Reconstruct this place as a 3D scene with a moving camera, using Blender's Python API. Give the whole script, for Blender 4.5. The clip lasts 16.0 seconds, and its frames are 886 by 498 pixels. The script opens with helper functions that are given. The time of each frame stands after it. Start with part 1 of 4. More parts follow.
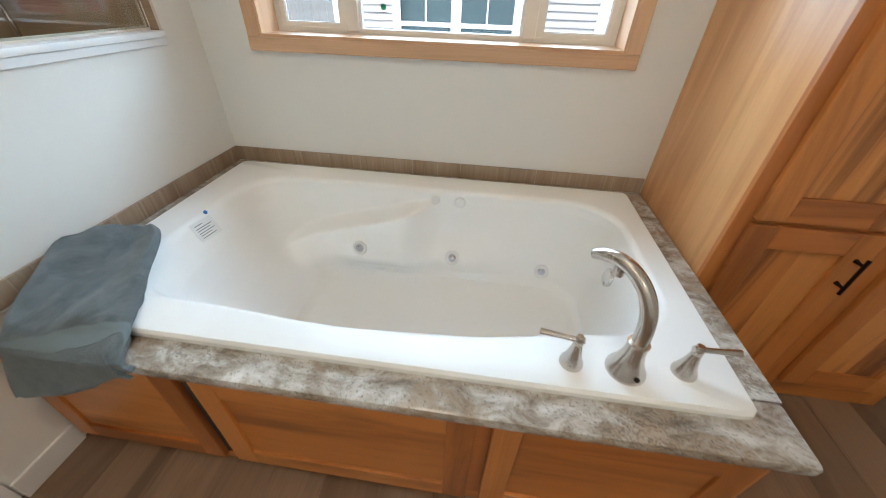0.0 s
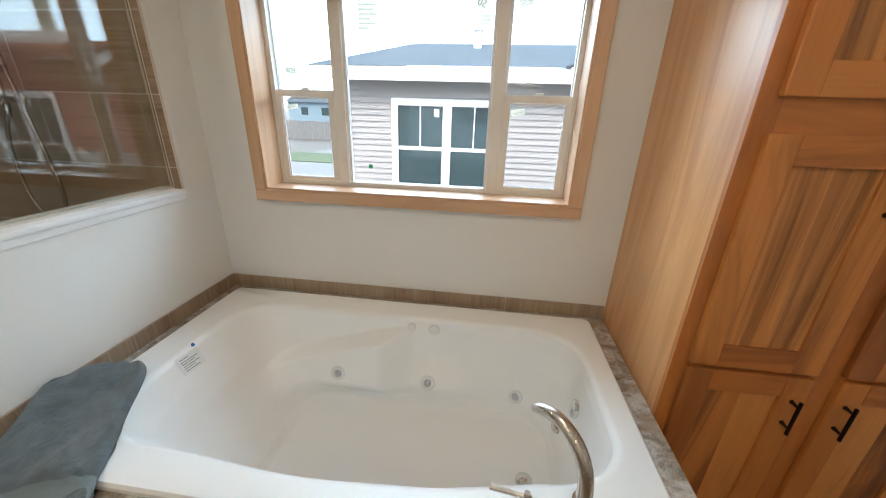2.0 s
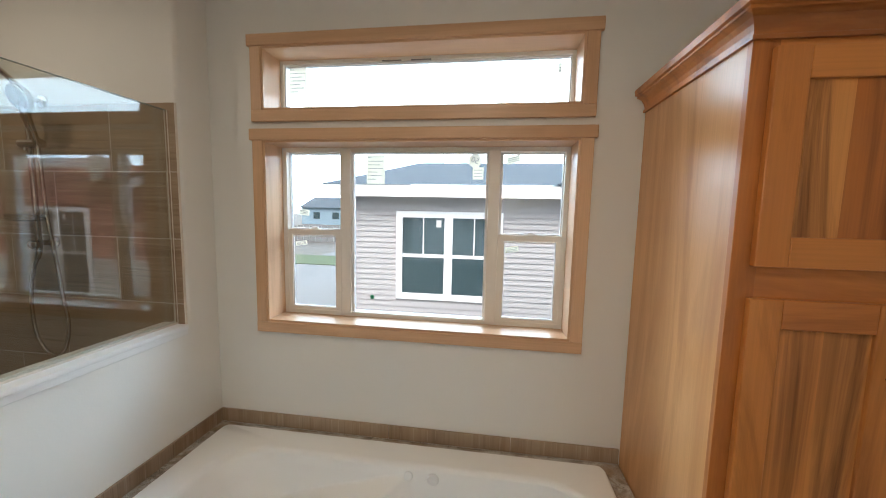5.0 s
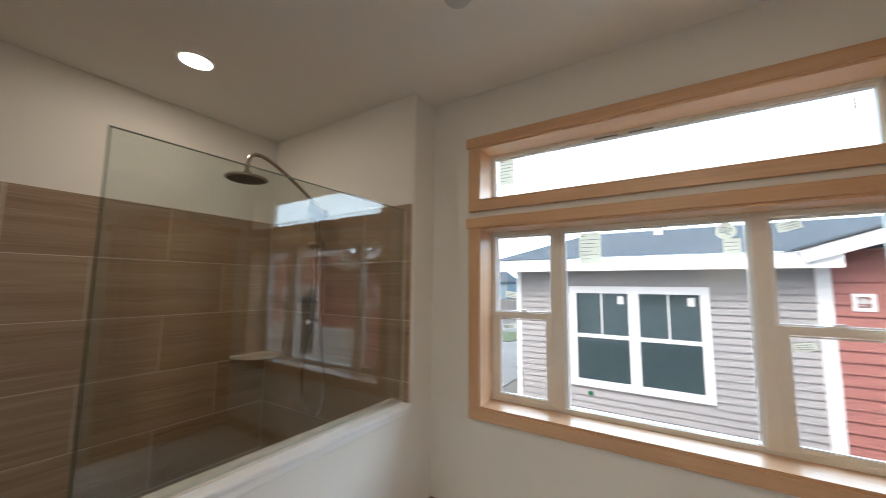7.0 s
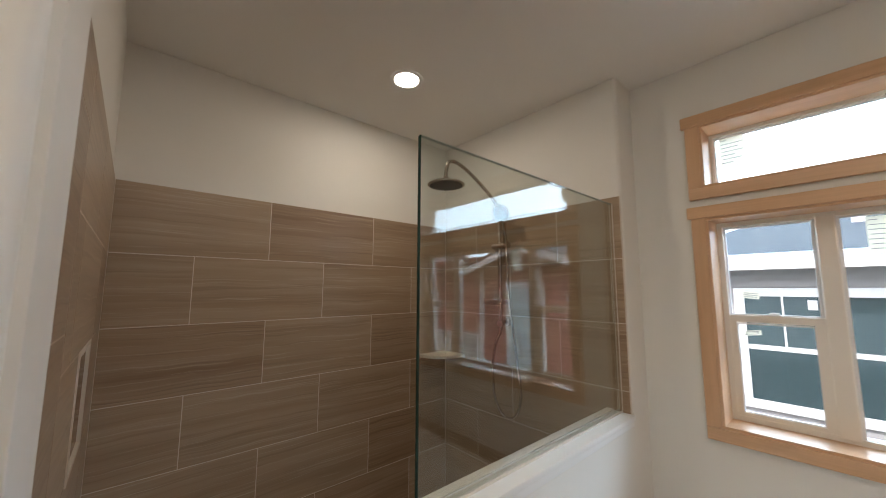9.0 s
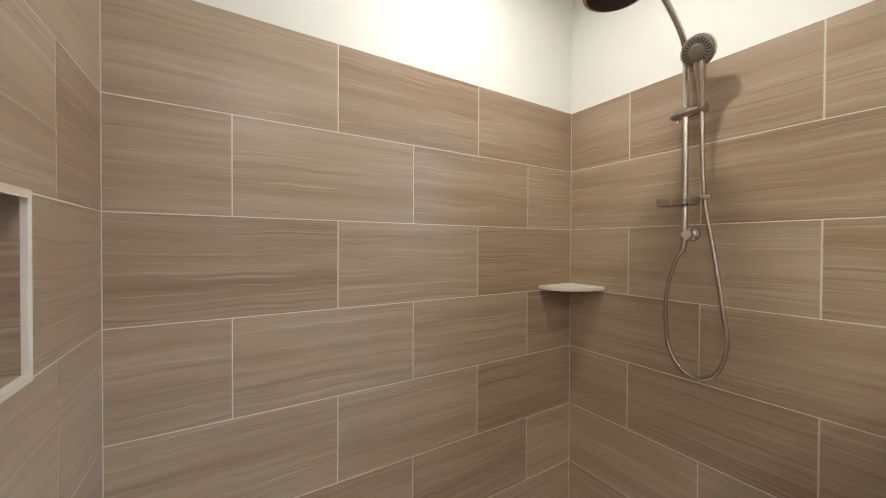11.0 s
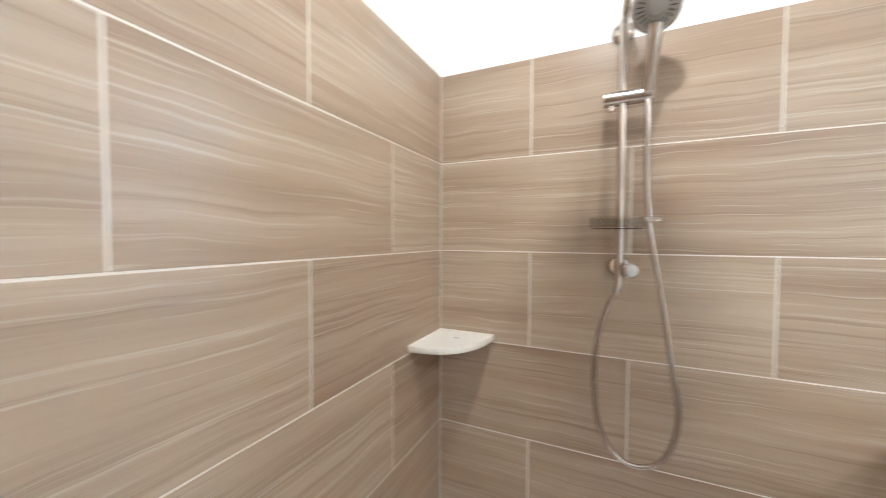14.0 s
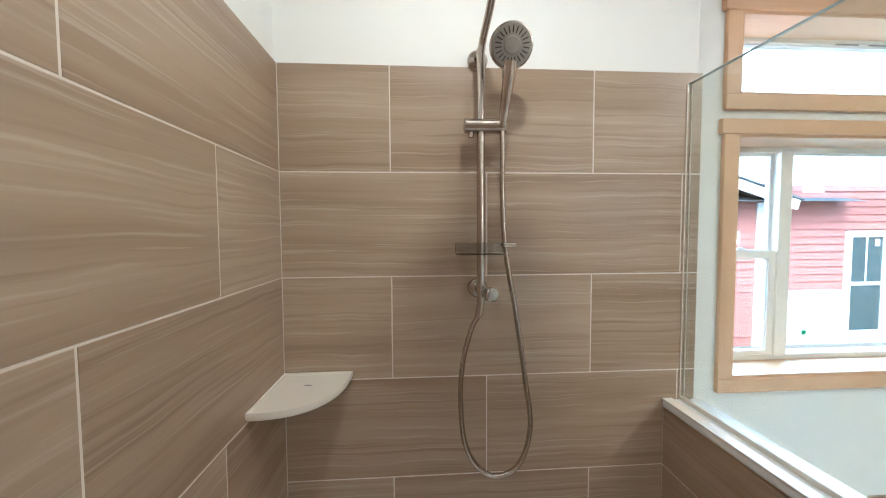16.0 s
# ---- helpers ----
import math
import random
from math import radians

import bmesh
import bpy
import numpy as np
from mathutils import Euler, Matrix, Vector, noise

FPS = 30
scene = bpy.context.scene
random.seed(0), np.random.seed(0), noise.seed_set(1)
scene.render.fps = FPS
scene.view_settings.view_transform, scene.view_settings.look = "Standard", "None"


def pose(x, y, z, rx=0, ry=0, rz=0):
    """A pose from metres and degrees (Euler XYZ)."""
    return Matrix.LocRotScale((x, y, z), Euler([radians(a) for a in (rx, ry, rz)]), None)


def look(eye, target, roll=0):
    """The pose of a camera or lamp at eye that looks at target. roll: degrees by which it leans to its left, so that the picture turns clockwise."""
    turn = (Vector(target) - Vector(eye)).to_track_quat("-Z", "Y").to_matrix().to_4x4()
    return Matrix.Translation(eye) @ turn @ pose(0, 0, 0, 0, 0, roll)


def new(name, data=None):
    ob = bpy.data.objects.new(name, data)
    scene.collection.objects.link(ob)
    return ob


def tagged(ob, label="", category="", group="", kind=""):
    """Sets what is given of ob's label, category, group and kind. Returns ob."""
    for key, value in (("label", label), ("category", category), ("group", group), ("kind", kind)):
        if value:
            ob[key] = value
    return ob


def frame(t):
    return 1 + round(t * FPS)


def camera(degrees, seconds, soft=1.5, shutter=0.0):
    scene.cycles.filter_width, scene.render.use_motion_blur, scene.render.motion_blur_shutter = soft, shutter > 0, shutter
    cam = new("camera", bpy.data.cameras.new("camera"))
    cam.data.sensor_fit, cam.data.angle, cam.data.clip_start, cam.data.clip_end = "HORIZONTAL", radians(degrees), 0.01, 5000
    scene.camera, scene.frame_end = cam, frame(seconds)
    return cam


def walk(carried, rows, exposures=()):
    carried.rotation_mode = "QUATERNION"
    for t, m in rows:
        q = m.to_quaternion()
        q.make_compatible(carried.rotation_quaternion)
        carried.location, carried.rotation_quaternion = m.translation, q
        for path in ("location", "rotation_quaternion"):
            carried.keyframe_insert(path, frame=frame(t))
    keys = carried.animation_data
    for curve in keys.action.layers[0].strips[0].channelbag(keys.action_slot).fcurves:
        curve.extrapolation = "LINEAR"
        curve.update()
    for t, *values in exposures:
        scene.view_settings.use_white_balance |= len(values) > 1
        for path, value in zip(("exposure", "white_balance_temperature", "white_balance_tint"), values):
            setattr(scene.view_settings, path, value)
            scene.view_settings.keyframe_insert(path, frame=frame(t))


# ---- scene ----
cam = camera(103.0, 16.0, soft=0.8, shutter=0.45)
PATH = [
    (0, (0.082, -0.023, 1.255), (-0.106, 1.579, 0.072), 2.0),
    (0.5, (0.052, 0.079, 1.257), (-0.125, 1.679, 0.07), 2.1),
    (1, (0.052, 0.103, 1.325), (-0.13, 1.738, 0.188), 2.1),
    (1.5, (0.133, 0.01, 1.416), (-0.066, 1.789, 0.524), 2.0),
    (2, (0.19, -0.048, 1.472), (-0.032, 1.802, 0.745), 1.8),
    (2.5, (0.217, -0.054, 1.509), (-0.017, 1.841, 0.914), 1.7),
    (3, (0.219, -0.007, 1.537), (-0.019, 1.912, 1.025), 1.6),
    (3.5, (0.221, 0.004, 1.553), (-0.021, 1.946, 1.143), 1.6),
    (3.7, (0.228, 0.013, 1.56), (-0.02, 1.96, 1.174), 1.4),
    (5.8, (0.132, -0.052, 1.679), (-0.176, 1.924, 1.668), 0.9),
    (6, (0.081, -0.033, 1.679), (-0.308, 1.928, 1.722), 1.0),
    (6.5, (-0.011, -0.013, 1.691), (-0.725, 1.85, 1.826), 0.5),
    (6.8, (-0.057, -0.027, 1.684), (-0.992, 1.733, 1.861), 0.6),
    (7, (-0.088, -0.034, 1.689), (-1.167, 1.638, 1.892), 0.5),
    (7.5, (-0.177, -0.133, 1.696), (-1.495, 1.354, 1.923), 0.6),
    (8, (-0.301, -0.27, 1.707), (-1.709, 1.129, 1.95), 0.5),
    (8.5, (-0.4, -0.353, 1.693), (-1.859, 0.993, 1.936), 0.4),
    (9, (-0.529, -0.335, 1.665), (-2.022, 0.976, 1.891), 0.1),
    (9.5, (-0.707, -0.24, 1.549), (-2.257, 1.012, 1.722), 0.2),
    (10, (-0.886, -0.157, 1.445), (-2.539, 0.964, 1.548), 0.1),
    (10.2, (-0.992, -0.152, 1.429), (-2.658, 0.952, 1.503), 0.1),
    (12.3, (-1.624, -0.049, 1.417), (-3.365, 0.931, 1.334), 0.2),
    (12.5, (-1.736, -0.006, 1.428), (-3.478, 0.974, 1.35), 0.1),
    (13, (-1.928, 0.16, 1.498), (-3.646, 1.181, 1.42), 0.1),
    (13.5, (-1.946, 0.242, 1.521), (-3.471, 1.532, 1.427), 0.1),
    (14, (-1.96, 0.271, 1.548), (-2.799, 2.085, 1.486), 0.2),
    (14.5, (-1.976, 0.387, 1.599), (-2.377, 2.344, 1.5), -0.3),
    (15, (-2.013, 0.419, 1.603), (-2.176, 2.41, 1.504), -0.2),
    (15.5, (-2.084, 0.403, 1.596), (-2.056, 2.4, 1.495), -0.3),
    (16, (-2.097, 0.369, 1.635), (-1.967, 2.362, 1.54), -0.3),
]
EXPOSURES = [(0.0, 1.95, 5450, 7), (1.5, 1.75, 5650, 8), (3.5, 1.55, 5800, 9), (6.0, 1.4, 5850, 11), (7.5, 1.25, 5950, 13), (9.0, 1.55, 5850, 12), (10.2, 2.25, 5650, 8), (12.3, 3.9, 4450, 3), (13.0, 3.85, 4450, 3), (14.5, 3.75, 4650, 5), (15.5, 3.4, 4700, 4), (16.0, 3.05, 4750, 4)]
walk(cam, [(t, look(eye, target, roll)) for t, eye, target, roll in PATH], EXPOSURES)

SKY, BACK, CAN, TUB_FILL = 0.11, 2.6, 1.25, 2.6
# ---- world and light ----
world = bpy.data.worlds.new("sky")
scene.world = world
world.use_nodes = True
wn = world.node_tree.nodes
sky = wn.new("ShaderNodeTexSky")
sky.sky_type, sky.sun_disc = "NISHITA", False
sky.sun_elevation, sky.sun_rotation = radians(48), radians(200)
sky.air_density, sky.dust_density, sky.ozone_density = 1.0, 6.0, 1.0
wn["Background"].inputs[1].default_value = SKY
world.node_tree.links.new(sky.outputs[0], wn["Background"].inputs[0])
sun = new("sun", bpy.data.lights.new("sun", "SUN"))
sun.data.energy, sun.data.angle, sun.data.color = 0.6, radians(25), (1.0, 0.95, 0.88)
sun.matrix_world = look((-3, -9, 12), (0, 0, 0))


def lamp(name, x, y, z, size, power, color):
    ob = new(name, bpy.data.lights.new(name, "AREA"))
    ob.data.shape, ob.data.size, ob.data.energy, ob.data.color = "DISK", size, power, color
    ob.matrix_world = pose(x, y, z)
    return ob


WARM, AMBER = (1.0, 0.80, 0.56), (1.0, 0.80, 0.56)
lamp("downlight_lamp", -1.94, 0.652, 2.734, 0.115, CAN, AMBER)
# two fill lamps, added out of view to brighten the tub and the room
lamp("downlight_lamp", 0.05, 0.10, 2.734, 0.115, TUB_FILL, WARM)
lamp("downlight_lamp", -0.50, -1.45, 2.734, 0.115, 1.6, WARM)

# ---- materials ----


class Mat:
    """A node material with short calls."""

    def __init__(self, name, rough=0.5, metal=0.0, color=(0.8, 0.8, 0.8)):
        self.m = bpy.data.materials.new(name)
        self.m.use_nodes = True
        self.t = self.m.node_tree
        self.b = self.t.nodes["Principled BSDF"]
        self.b.inputs["Roughness"].default_value = rough
        self.b.inputs["Metallic"].default_value = metal
        self.b.inputs["Base Color"].default_value = (*color, 1)

    def n(self, kind, **sets):
        node = self.t.nodes.new("ShaderNode" + kind)
        for k, v in sets.items():
            setattr(node, k, v)
        return node

    def link(self, a, b):
        self.t.links.new(a, b)

    def coords(self, scale=(1, 1, 1), spread=0.0, space="Object"):
        """Coordinates in metres, stretched, and shifted object by object."""
        src = self.n("TexCoord").outputs[space]
        if spread:
            info = self.n("ObjectInfo")
            mul = self.n("VectorMath", operation="SCALE")
            mul.inputs[0].default_value = (7.1, 3.3, 11.7)
            k = self.n("Math", operation="MULTIPLY")
            k.inputs[1].default_value = spread
            self.link(info.outputs["Random"], k.inputs[0])
            self.link(k.outputs[0], mul.inputs["Scale"])
            add = self.n("VectorMath", operation="ADD")
            self.link(src, add.inputs[0])
            self.link(mul.outputs[0], add.inputs[1])
            src = add.outputs[0]
        mp = self.n("Mapping")
        mp.inputs["Scale"].default_value = scale
        self.link(src, mp.inputs["Vector"])
        return mp.outputs[0]

    def noise(self, vec, scale=5, detail=4, rough=0.55, distort=0.0):
        x = self.n("TexNoise")
        x.inputs["Scale"].default_value, x.inputs["Detail"].default_value = scale, detail
        x.inputs["Roughness"].default_value, x.inputs["Distortion"].default_value = rough, distort
        self.link(vec, x.inputs["Vector"])
        return x.outputs["Fac"]

    def ramp(self, fac, stops):
        x = self.n("ValToRGB")
        el = x.color_ramp.elements
        while len(el) < len(stops):
            el.new(0.5)
        for e, (p, c) in zip(el, stops):
            e.position, e.color = p, (*c, 1)
        self.link(fac, x.inputs[0])
        return x.outputs[0]

    def mix(self, fac, a, b, blend="MIX"):
        x = self.n("Mix", data_type="RGBA", blend_type=blend)
        for value, socket in ((fac, x.inputs[0]), (a, x.inputs[6]), (b, x.inputs[7])):
            if isinstance(value, (int, float)):
                socket.default_value = value
            elif isinstance(value, tuple):
                socket.default_value = (*value, 1)
            else:
                self.link(value, socket)
        return x.outputs[2]

    def base(self, c):
        self.link(c, self.b.inputs["Base Color"])

    def bump(self, height, strength=0.2, distance=0.002):
        x = self.n("Bump")
        x.inputs["Strength"].default_value, x.inputs["Distance"].default_value = strength, distance
        self.link(height, x.inputs["Height"])
        self.link(x.outputs[0], self.b.inputs["Normal"])


def paint(name, color, rough=0.6, grain=0.25):
    m = Mat(name, rough)
    v = m.coords()
    m.base(m.mix(m.noise(v, 1.3, 3), tuple(c * 0.955 for c in color), color))
    m.bump(m.noise(v, 130, 3), grain, 0.0012)
    return m.m


def wood(name, light, mid, dark, axis="z", rough=0.32, vary=0.5, spread=1.0, streak=0.6):
    """Clear-coated timber with long grain along an axis, each board of its own tone."""
    m = Mat(name, rough)
    s = {"x": (0.5, 4.2, 4.2), "y": (4.2, 0.5, 4.2), "z": (4.2, 4.2, 0.5)}[axis]
    f = {"x": (3.0, 190, 190), "y": (190, 3.0, 190), "z": (190, 190, 3.0)}[axis]
    broad = m.noise(m.coords(s, spread), 1.0, 6, 0.62, 1.3)
    info = m.n("ObjectInfo")
    tone = m.mix(info.outputs["Random"], light, mid) if vary else m.mix(0.4, light, mid)
    c = m.mix(m.ramp(broad, [(0.36, (streak,) * 3), (0.52, (0, 0, 0))]), tone, dark)
    c = m.mix(m.ramp(broad, [(0.55, (0, 0, 0)), (0.72, (0.6, 0.6, 0.6))]), c, light)
    fine = m.noise(m.coords(f, spread), 1.0, 3, 0.6)
    c = m.mix(m.ramp(fine, [(0.38, (0.12, 0.12, 0.12)), (0.60, (0, 0, 0))]), c, tuple(q * 0.6 for q in mid))
    m.base(c)
    m.bump(fine, 0.06, 0.001)
    m.b.inputs["Coat Weight"].default_value = 0.2
    m.b.inputs["Coat Roughness"].default_value = 0.25
    return m.m


M_WALL = paint("wall_paint", (0.80, 0.785, 0.745))
M_CEIL = paint("ceiling_paint", (0.85, 0.83, 0.79), 0.7, 0.5)
M_WHITE = paint("white_semi_gloss", (0.82, 0.82, 0.81), 0.32, 0.06)
ALDER = (0.74, 0.49, 0.30), (0.65, 0.40, 0.225), (0.43, 0.235, 0.115)
HICK = (0.68, 0.275, 0.062), (0.49, 0.165, 0.033), (0.20, 0.056, 0.013)
M_TRIM_X = wood("alder_along_x", *ALDER, "x", 0.38, 1, 1.0, 0.4)
M_TRIM_Z = wood("alder_along_z", *ALDER, "z", 0.38, 1, 1.0, 0.4)
M_HICK_X = wood("hickory_along_x", *HICK, "x", 0.36, 1, 1.0, 0.7)
M_HICK_Z = wood("hickory_along_z", *HICK, "z", 0.36, 1, 1.0, 0.7)
M_PANEL = wood("hickory_heartwood", (0.74, 0.335, 0.088), (0.52, 0.178, 0.036), (0.13, 0.037, 0.010), "z", 0.36, 1, 3.0, 0.95)
M_SIDE = wood("hickory_veneer", (0.80, 0.455, 0.200), (0.69, 0.340, 0.122), (0.48, 0.195, 0.060), "z", 0.28, 0, 1.0, 0.55)


def tile_mat(name, upright=False):
    """Porcelain with level, wavering bands and hairlines, like sawn stone."""
    m = Mat(name, 0.33)
    warp = m.n("VectorMath", operation="MULTIPLY_ADD")
    src = m.coords((1, 1, 1), 9.0)
    wob = m.n("TexNoise")
    wob.inputs["Scale"].default_value, wob.inputs["Detail"].default_value = 4.5, 2
    m.link(src, wob.inputs["Vector"])
    m.link(wob.outputs["Color"], warp.inputs[0])
    warp.inputs[1].default_value = (0, 0, 0.026)
    m.link(src, warp.inputs[2])

    def bands(scale, size, detail):
        mp = m.n("Mapping")
        mp.inputs["Scale"].default_value = (scale[2], scale[2], scale[0]) if upright else scale
        m.link(warp.outputs[0], mp.inputs["Vector"])
        return m.noise(mp.outputs[0], size, detail, 0.6, 0.2)

    broad, fine, pale = bands((0.5, 1, 11), 1.0, 5), bands((1.3, 4, 85), 1.0, 6), bands((2.0, 3, 150), 1.0, 4)
    c = m.ramp(broad, [(0.28, (0.215, 0.135, 0.080)), (0.42, (0.325, 0.229, 0.149)), (0.58, (0.425, 0.322, 0.226)), (0.74, (0.285, 0.195, 0.122))])
    c = m.mix(m.ramp(fine, [(0.53, (0, 0, 0)), (0.64, (0.6, 0.6, 0.6))]), c, (0.195, 0.126, 0.077))
    c = m.mix(m.ramp(pale, [(0.57, (0, 0, 0)), (0.66, (0.62, 0.62, 0.62))]), c, (0.580, 0.488, 0.380))
    info = m.n("ObjectInfo")
    c = m.mix(0.40, c, m.mix(info.outputs["Random"], (0.225, 0.144, 0.088), (0.430, 0.344, 0.250)))
    m.base(c)
    m.bump(fine, 0.08, 0.0006)
    return m.m


M_TILE = tile_mat("striated_taupe_porcelain")
M_GROUT = paint("pale_grout", (0.69, 0.62, 0.54), 0.85, 0.2)
M_CAPTILE = paint("cream_cap", (0.72, 0.66, 0.58), 0.35, 0.05)


def granite():
    """Printed laminate: soft cream and grey drifts, tan clouds, broken dark veins and fine specks."""
    m = Mat("mottled_grey_laminate", 0.24)
    v = m.coords((1.0, 1.5, 1.5))
    c = m.ramp(m.noise(v, 11, 9, 0.66, 0.5), [(0.34, (0.20, 0.165, 0.13)), (0.46, (0.40, 0.355, 0.30)), (0.54, (0.55, 0.525, 0.485)), (0.66, (0.70, 0.69, 0.67))])
    tan = m.ramp(m.noise(v, 7, 6, 0.6, 0.3), [(0.50, (0, 0, 0)), (0.64, (0.75, 0.75, 0.75))])
    c = m.mix(tan, c, (0.38, 0.285, 0.195))
    vein = m.ramp(m.noise(v, 19, 8, 0.72, 1.2), [(0.455, (0, 0, 0)), (0.485, (0.8, 0.8, 0.8)), (0.515, (0, 0, 0))])
    gate = m.ramp(m.noise(v, 5, 3), [(0.45, (0, 0, 0)), (0.60, (1, 1, 1))])
    c = m.mix(m.mix(gate, (0.0, 0.0, 0.0), vein), c, (0.12, 0.095, 0.08))
    spots = m.ramp(m.noise(v, 130, 4, 0.7), [(0.36, (0.75, 0.75, 0.75)), (0.43, (0, 0, 0))])
    c = m.mix(spots, c, (0.15, 0.12, 0.10))
    m.base(c)
    return m.m


M_GRAN = granite()


def acrylic():
    m = Mat("white_acrylic", 0.42, 0.0, (0.90, 0.897, 0.88))
    m.b.inputs["Specular IOR Level"].default_value = 0.3
    m.b.inputs["Coat Weight"].default_value = 0.3
    m.b.inputs["Coat Roughness"].default_value = 0.07
    return m.m


M_ACRYL = acrylic()


def nickel(name="brushed_nickel", rough=0.24, color=(0.60, 0.56, 0.51)):
    m = Mat(name, rough, 1.0, color)
    v = m.noise(m.coords((260, 260, 12)), 1.0, 2)
    r = m.n("MapRange")
    r.inputs[3].default_value, r.inputs[4].default_value = rough * 0.75, rough * 1.35
    m.link(v, r.inputs[0])
    m.link(r.outputs[0], m.b.inputs["Roughness"])
    return m.m


M_NICK = nickel()
# brushed nickel again, its colour darkened for the dark surroundings it mirrors
M_NICK_DIM = nickel("dimmed_nickel", 0.2, (0.47, 0.41, 0.36))
M_CHROME = nickel("chrome", 0.1, (0.75, 0.75, 0.75))
M_BRONZE = nickel("oil_rubbed_bronze", 0.42, (0.045, 0.03, 0.025))


def terry():
    m = Mat("blue_grey_terry", 0.95)
    v = m.coords()
    c = m.mix(m.ramp(m.noise(v, 16, 6, 0.7), [(0.35, (0, 0, 0)), (0.65, (1, 1, 1))]), (0.058, 0.082, 0.098), (0.155, 0.198, 0.222))
    c = m.mix(m.ramp(m.noise(v, 420, 2), [(0.4, (0, 0, 0)), (0.65, (0.6, 0.6, 0.6))]), c, (0.07, 0.10, 0.12))
    m.base(c)
    m.bump(m.mix(0.6, m.noise(v, 260, 3, 0.7), m.noise(v, 70, 5, 0.75)), 1.0, 0.014)
    m.b.inputs["Sheen Weight"].default_value = 0.4
    return m.m


M_TERRY = terry()
M_BAND = paint("towel_band", (0.19, 0.235, 0.26), 0.9, 0.6)
M_VINYL = paint("almond_vinyl", (0.87, 0.83, 0.77), 0.35, 0.03)
M_WVINYL = paint("white_vinyl", (0.86, 0.86, 0.86), 0.35, 0.03)
M_PLANK = wood("vinyl_plank", (0.30, 0.195, 0.12), (0.185, 0.112, 0.066), (0.10, 0.056, 0.031), "y", 0.42, 1, 5.0)
M_BS = tile_mat("backsplash_tile", True)
# near-black colour that stands in for shade inside gaps and joints
M_GAP_DARK = paint("dark_shadow_gap", (0.05, 0.035, 0.025), 0.8)


def paper():
    """Thin label stock that lets light through."""
    m = Mat("white_paper_label", 0.6, 0.0, (0.80, 0.78, 0.70))
    tl, mx = m.n("BsdfTranslucent"), m.n("MixShader")
    tl.inputs[0].default_value = (0.84, 0.80, 0.71, 1)
    mx.inputs[0].default_value = 0.75
    m.link(m.b.outputs[0], mx.inputs[1])
    m.link(tl.outputs[0], mx.inputs[2])
    m.link(mx.outputs[0], m.t.nodes["Material Output"].inputs[0])
    return m.m


M_PAPER = paper()
M_LABEL = paint("glossy_label", (0.83, 0.83, 0.82), 0.4)
M_INK = paint("grey_print", (0.25, 0.25, 0.26), 0.6)
M_BLUE = paint("blue_dot", (0.02, 0.14, 0.42), 0.4)
M_GREEN = paint("green_dot", (0.03, 0.32, 0.16), 0.4)


def pane_mat(name, tint=(1, 1, 1), ior=1.45):
    m = Mat(name)
    out = m.t.nodes["Material Output"]
    tr, gl, mx, lw = m.n("BsdfTransparent"), m.n("BsdfGlossy"), m.n("MixShader"), m.n("LayerWeight")
    tr.inputs[0].default_value = (*tint, 1)
    gl.inputs["Roughness"].default_value = 0.0
    lw.inputs[0].default_value = 0.5
    f0 = ((ior - 1) / (ior + 1)) ** 2
    up, mad = m.n("Math", operation="POWER"), m.n("Math", operation="MULTIPLY_ADD")
    up.inputs[1].default_value, mad.inputs[1].default_value, mad.inputs[2].default_value = 5.0, 1 - f0, f0
    m.link(lw.outputs["Facing"], up.inputs[0])
    m.link(up.outputs[0], mad.inputs[0])
    m.link(mad.outputs[0], mx.inputs[0])
    m.link(tr.outputs[0], mx.inputs[1])
    m.link(gl.outputs[0], mx.inputs[2])
    m.link(mx.outputs[0], out.inputs[0])
    return m.m


M_PANE = pane_mat("window_glass", (0.97, 0.985, 0.98))
M_SGLASS = pane_mat("shower_glass", (0.90, 0.93, 0.915), 1.68)
# same glass as M_EDGE, the light on its top edge put into a paler colour
M_EDGE_PALE = Mat("glass_top_edge", 0.15, 0.0, (0.34, 0.40, 0.38)).m
M_EDGE = Mat("glass_edge", 0.15, 0.0, (0.02, 0.055, 0.045)).m


def glow(name, color, strength):
    m = Mat(name, 0.4, 0.0, (0.8, 0.8, 0.8))
    m.b.inputs["Emission Color"].default_value = (*color, 1)
    m.b.inputs["Emission Strength"].default_value = strength
    return m.m


M_LENS = glow("lamp_lens", (1.0, 0.86, 0.66), 12.0)
M_BULB = glow("bulb_glass", (1.0, 0.82, 0.6), 8.0)


def siding(name, a, b):
    m = Mat(name, 0.55)
    v = m.noise(m.coords((1.5, 30, 30), 3.0), 1.0, 4)
    m.base(m.mix(v, a, b))
    m.bump(v, 0.1, 0.002)
    return m.m


M_GREYSID = siding("grey_vinyl_siding", (0.325, 0.31, 0.305), (0.38, 0.365, 0.36))
M_REDSID = siding("red_siding", (0.33, 0.125, 0.105), (0.39, 0.16, 0.135))
M_WAINS = siding("pale_board", (0.50, 0.52, 0.50), (0.56, 0.57, 0.55))
M_DOORBLUE = paint("pale_blue_door", (0.55, 0.70, 0.76), 0.45)
M_FENCE = siding("weathered_fence", (0.16, 0.165, 0.165), (0.22, 0.22, 0.215))
M_FARBLUE = paint("far_blue_siding", (0.22, 0.31, 0.37), 0.7)
M_DARKGLASS = Mat("house_window_glass", 0.08, 0.0, (0.045, 0.072, 0.08)).m


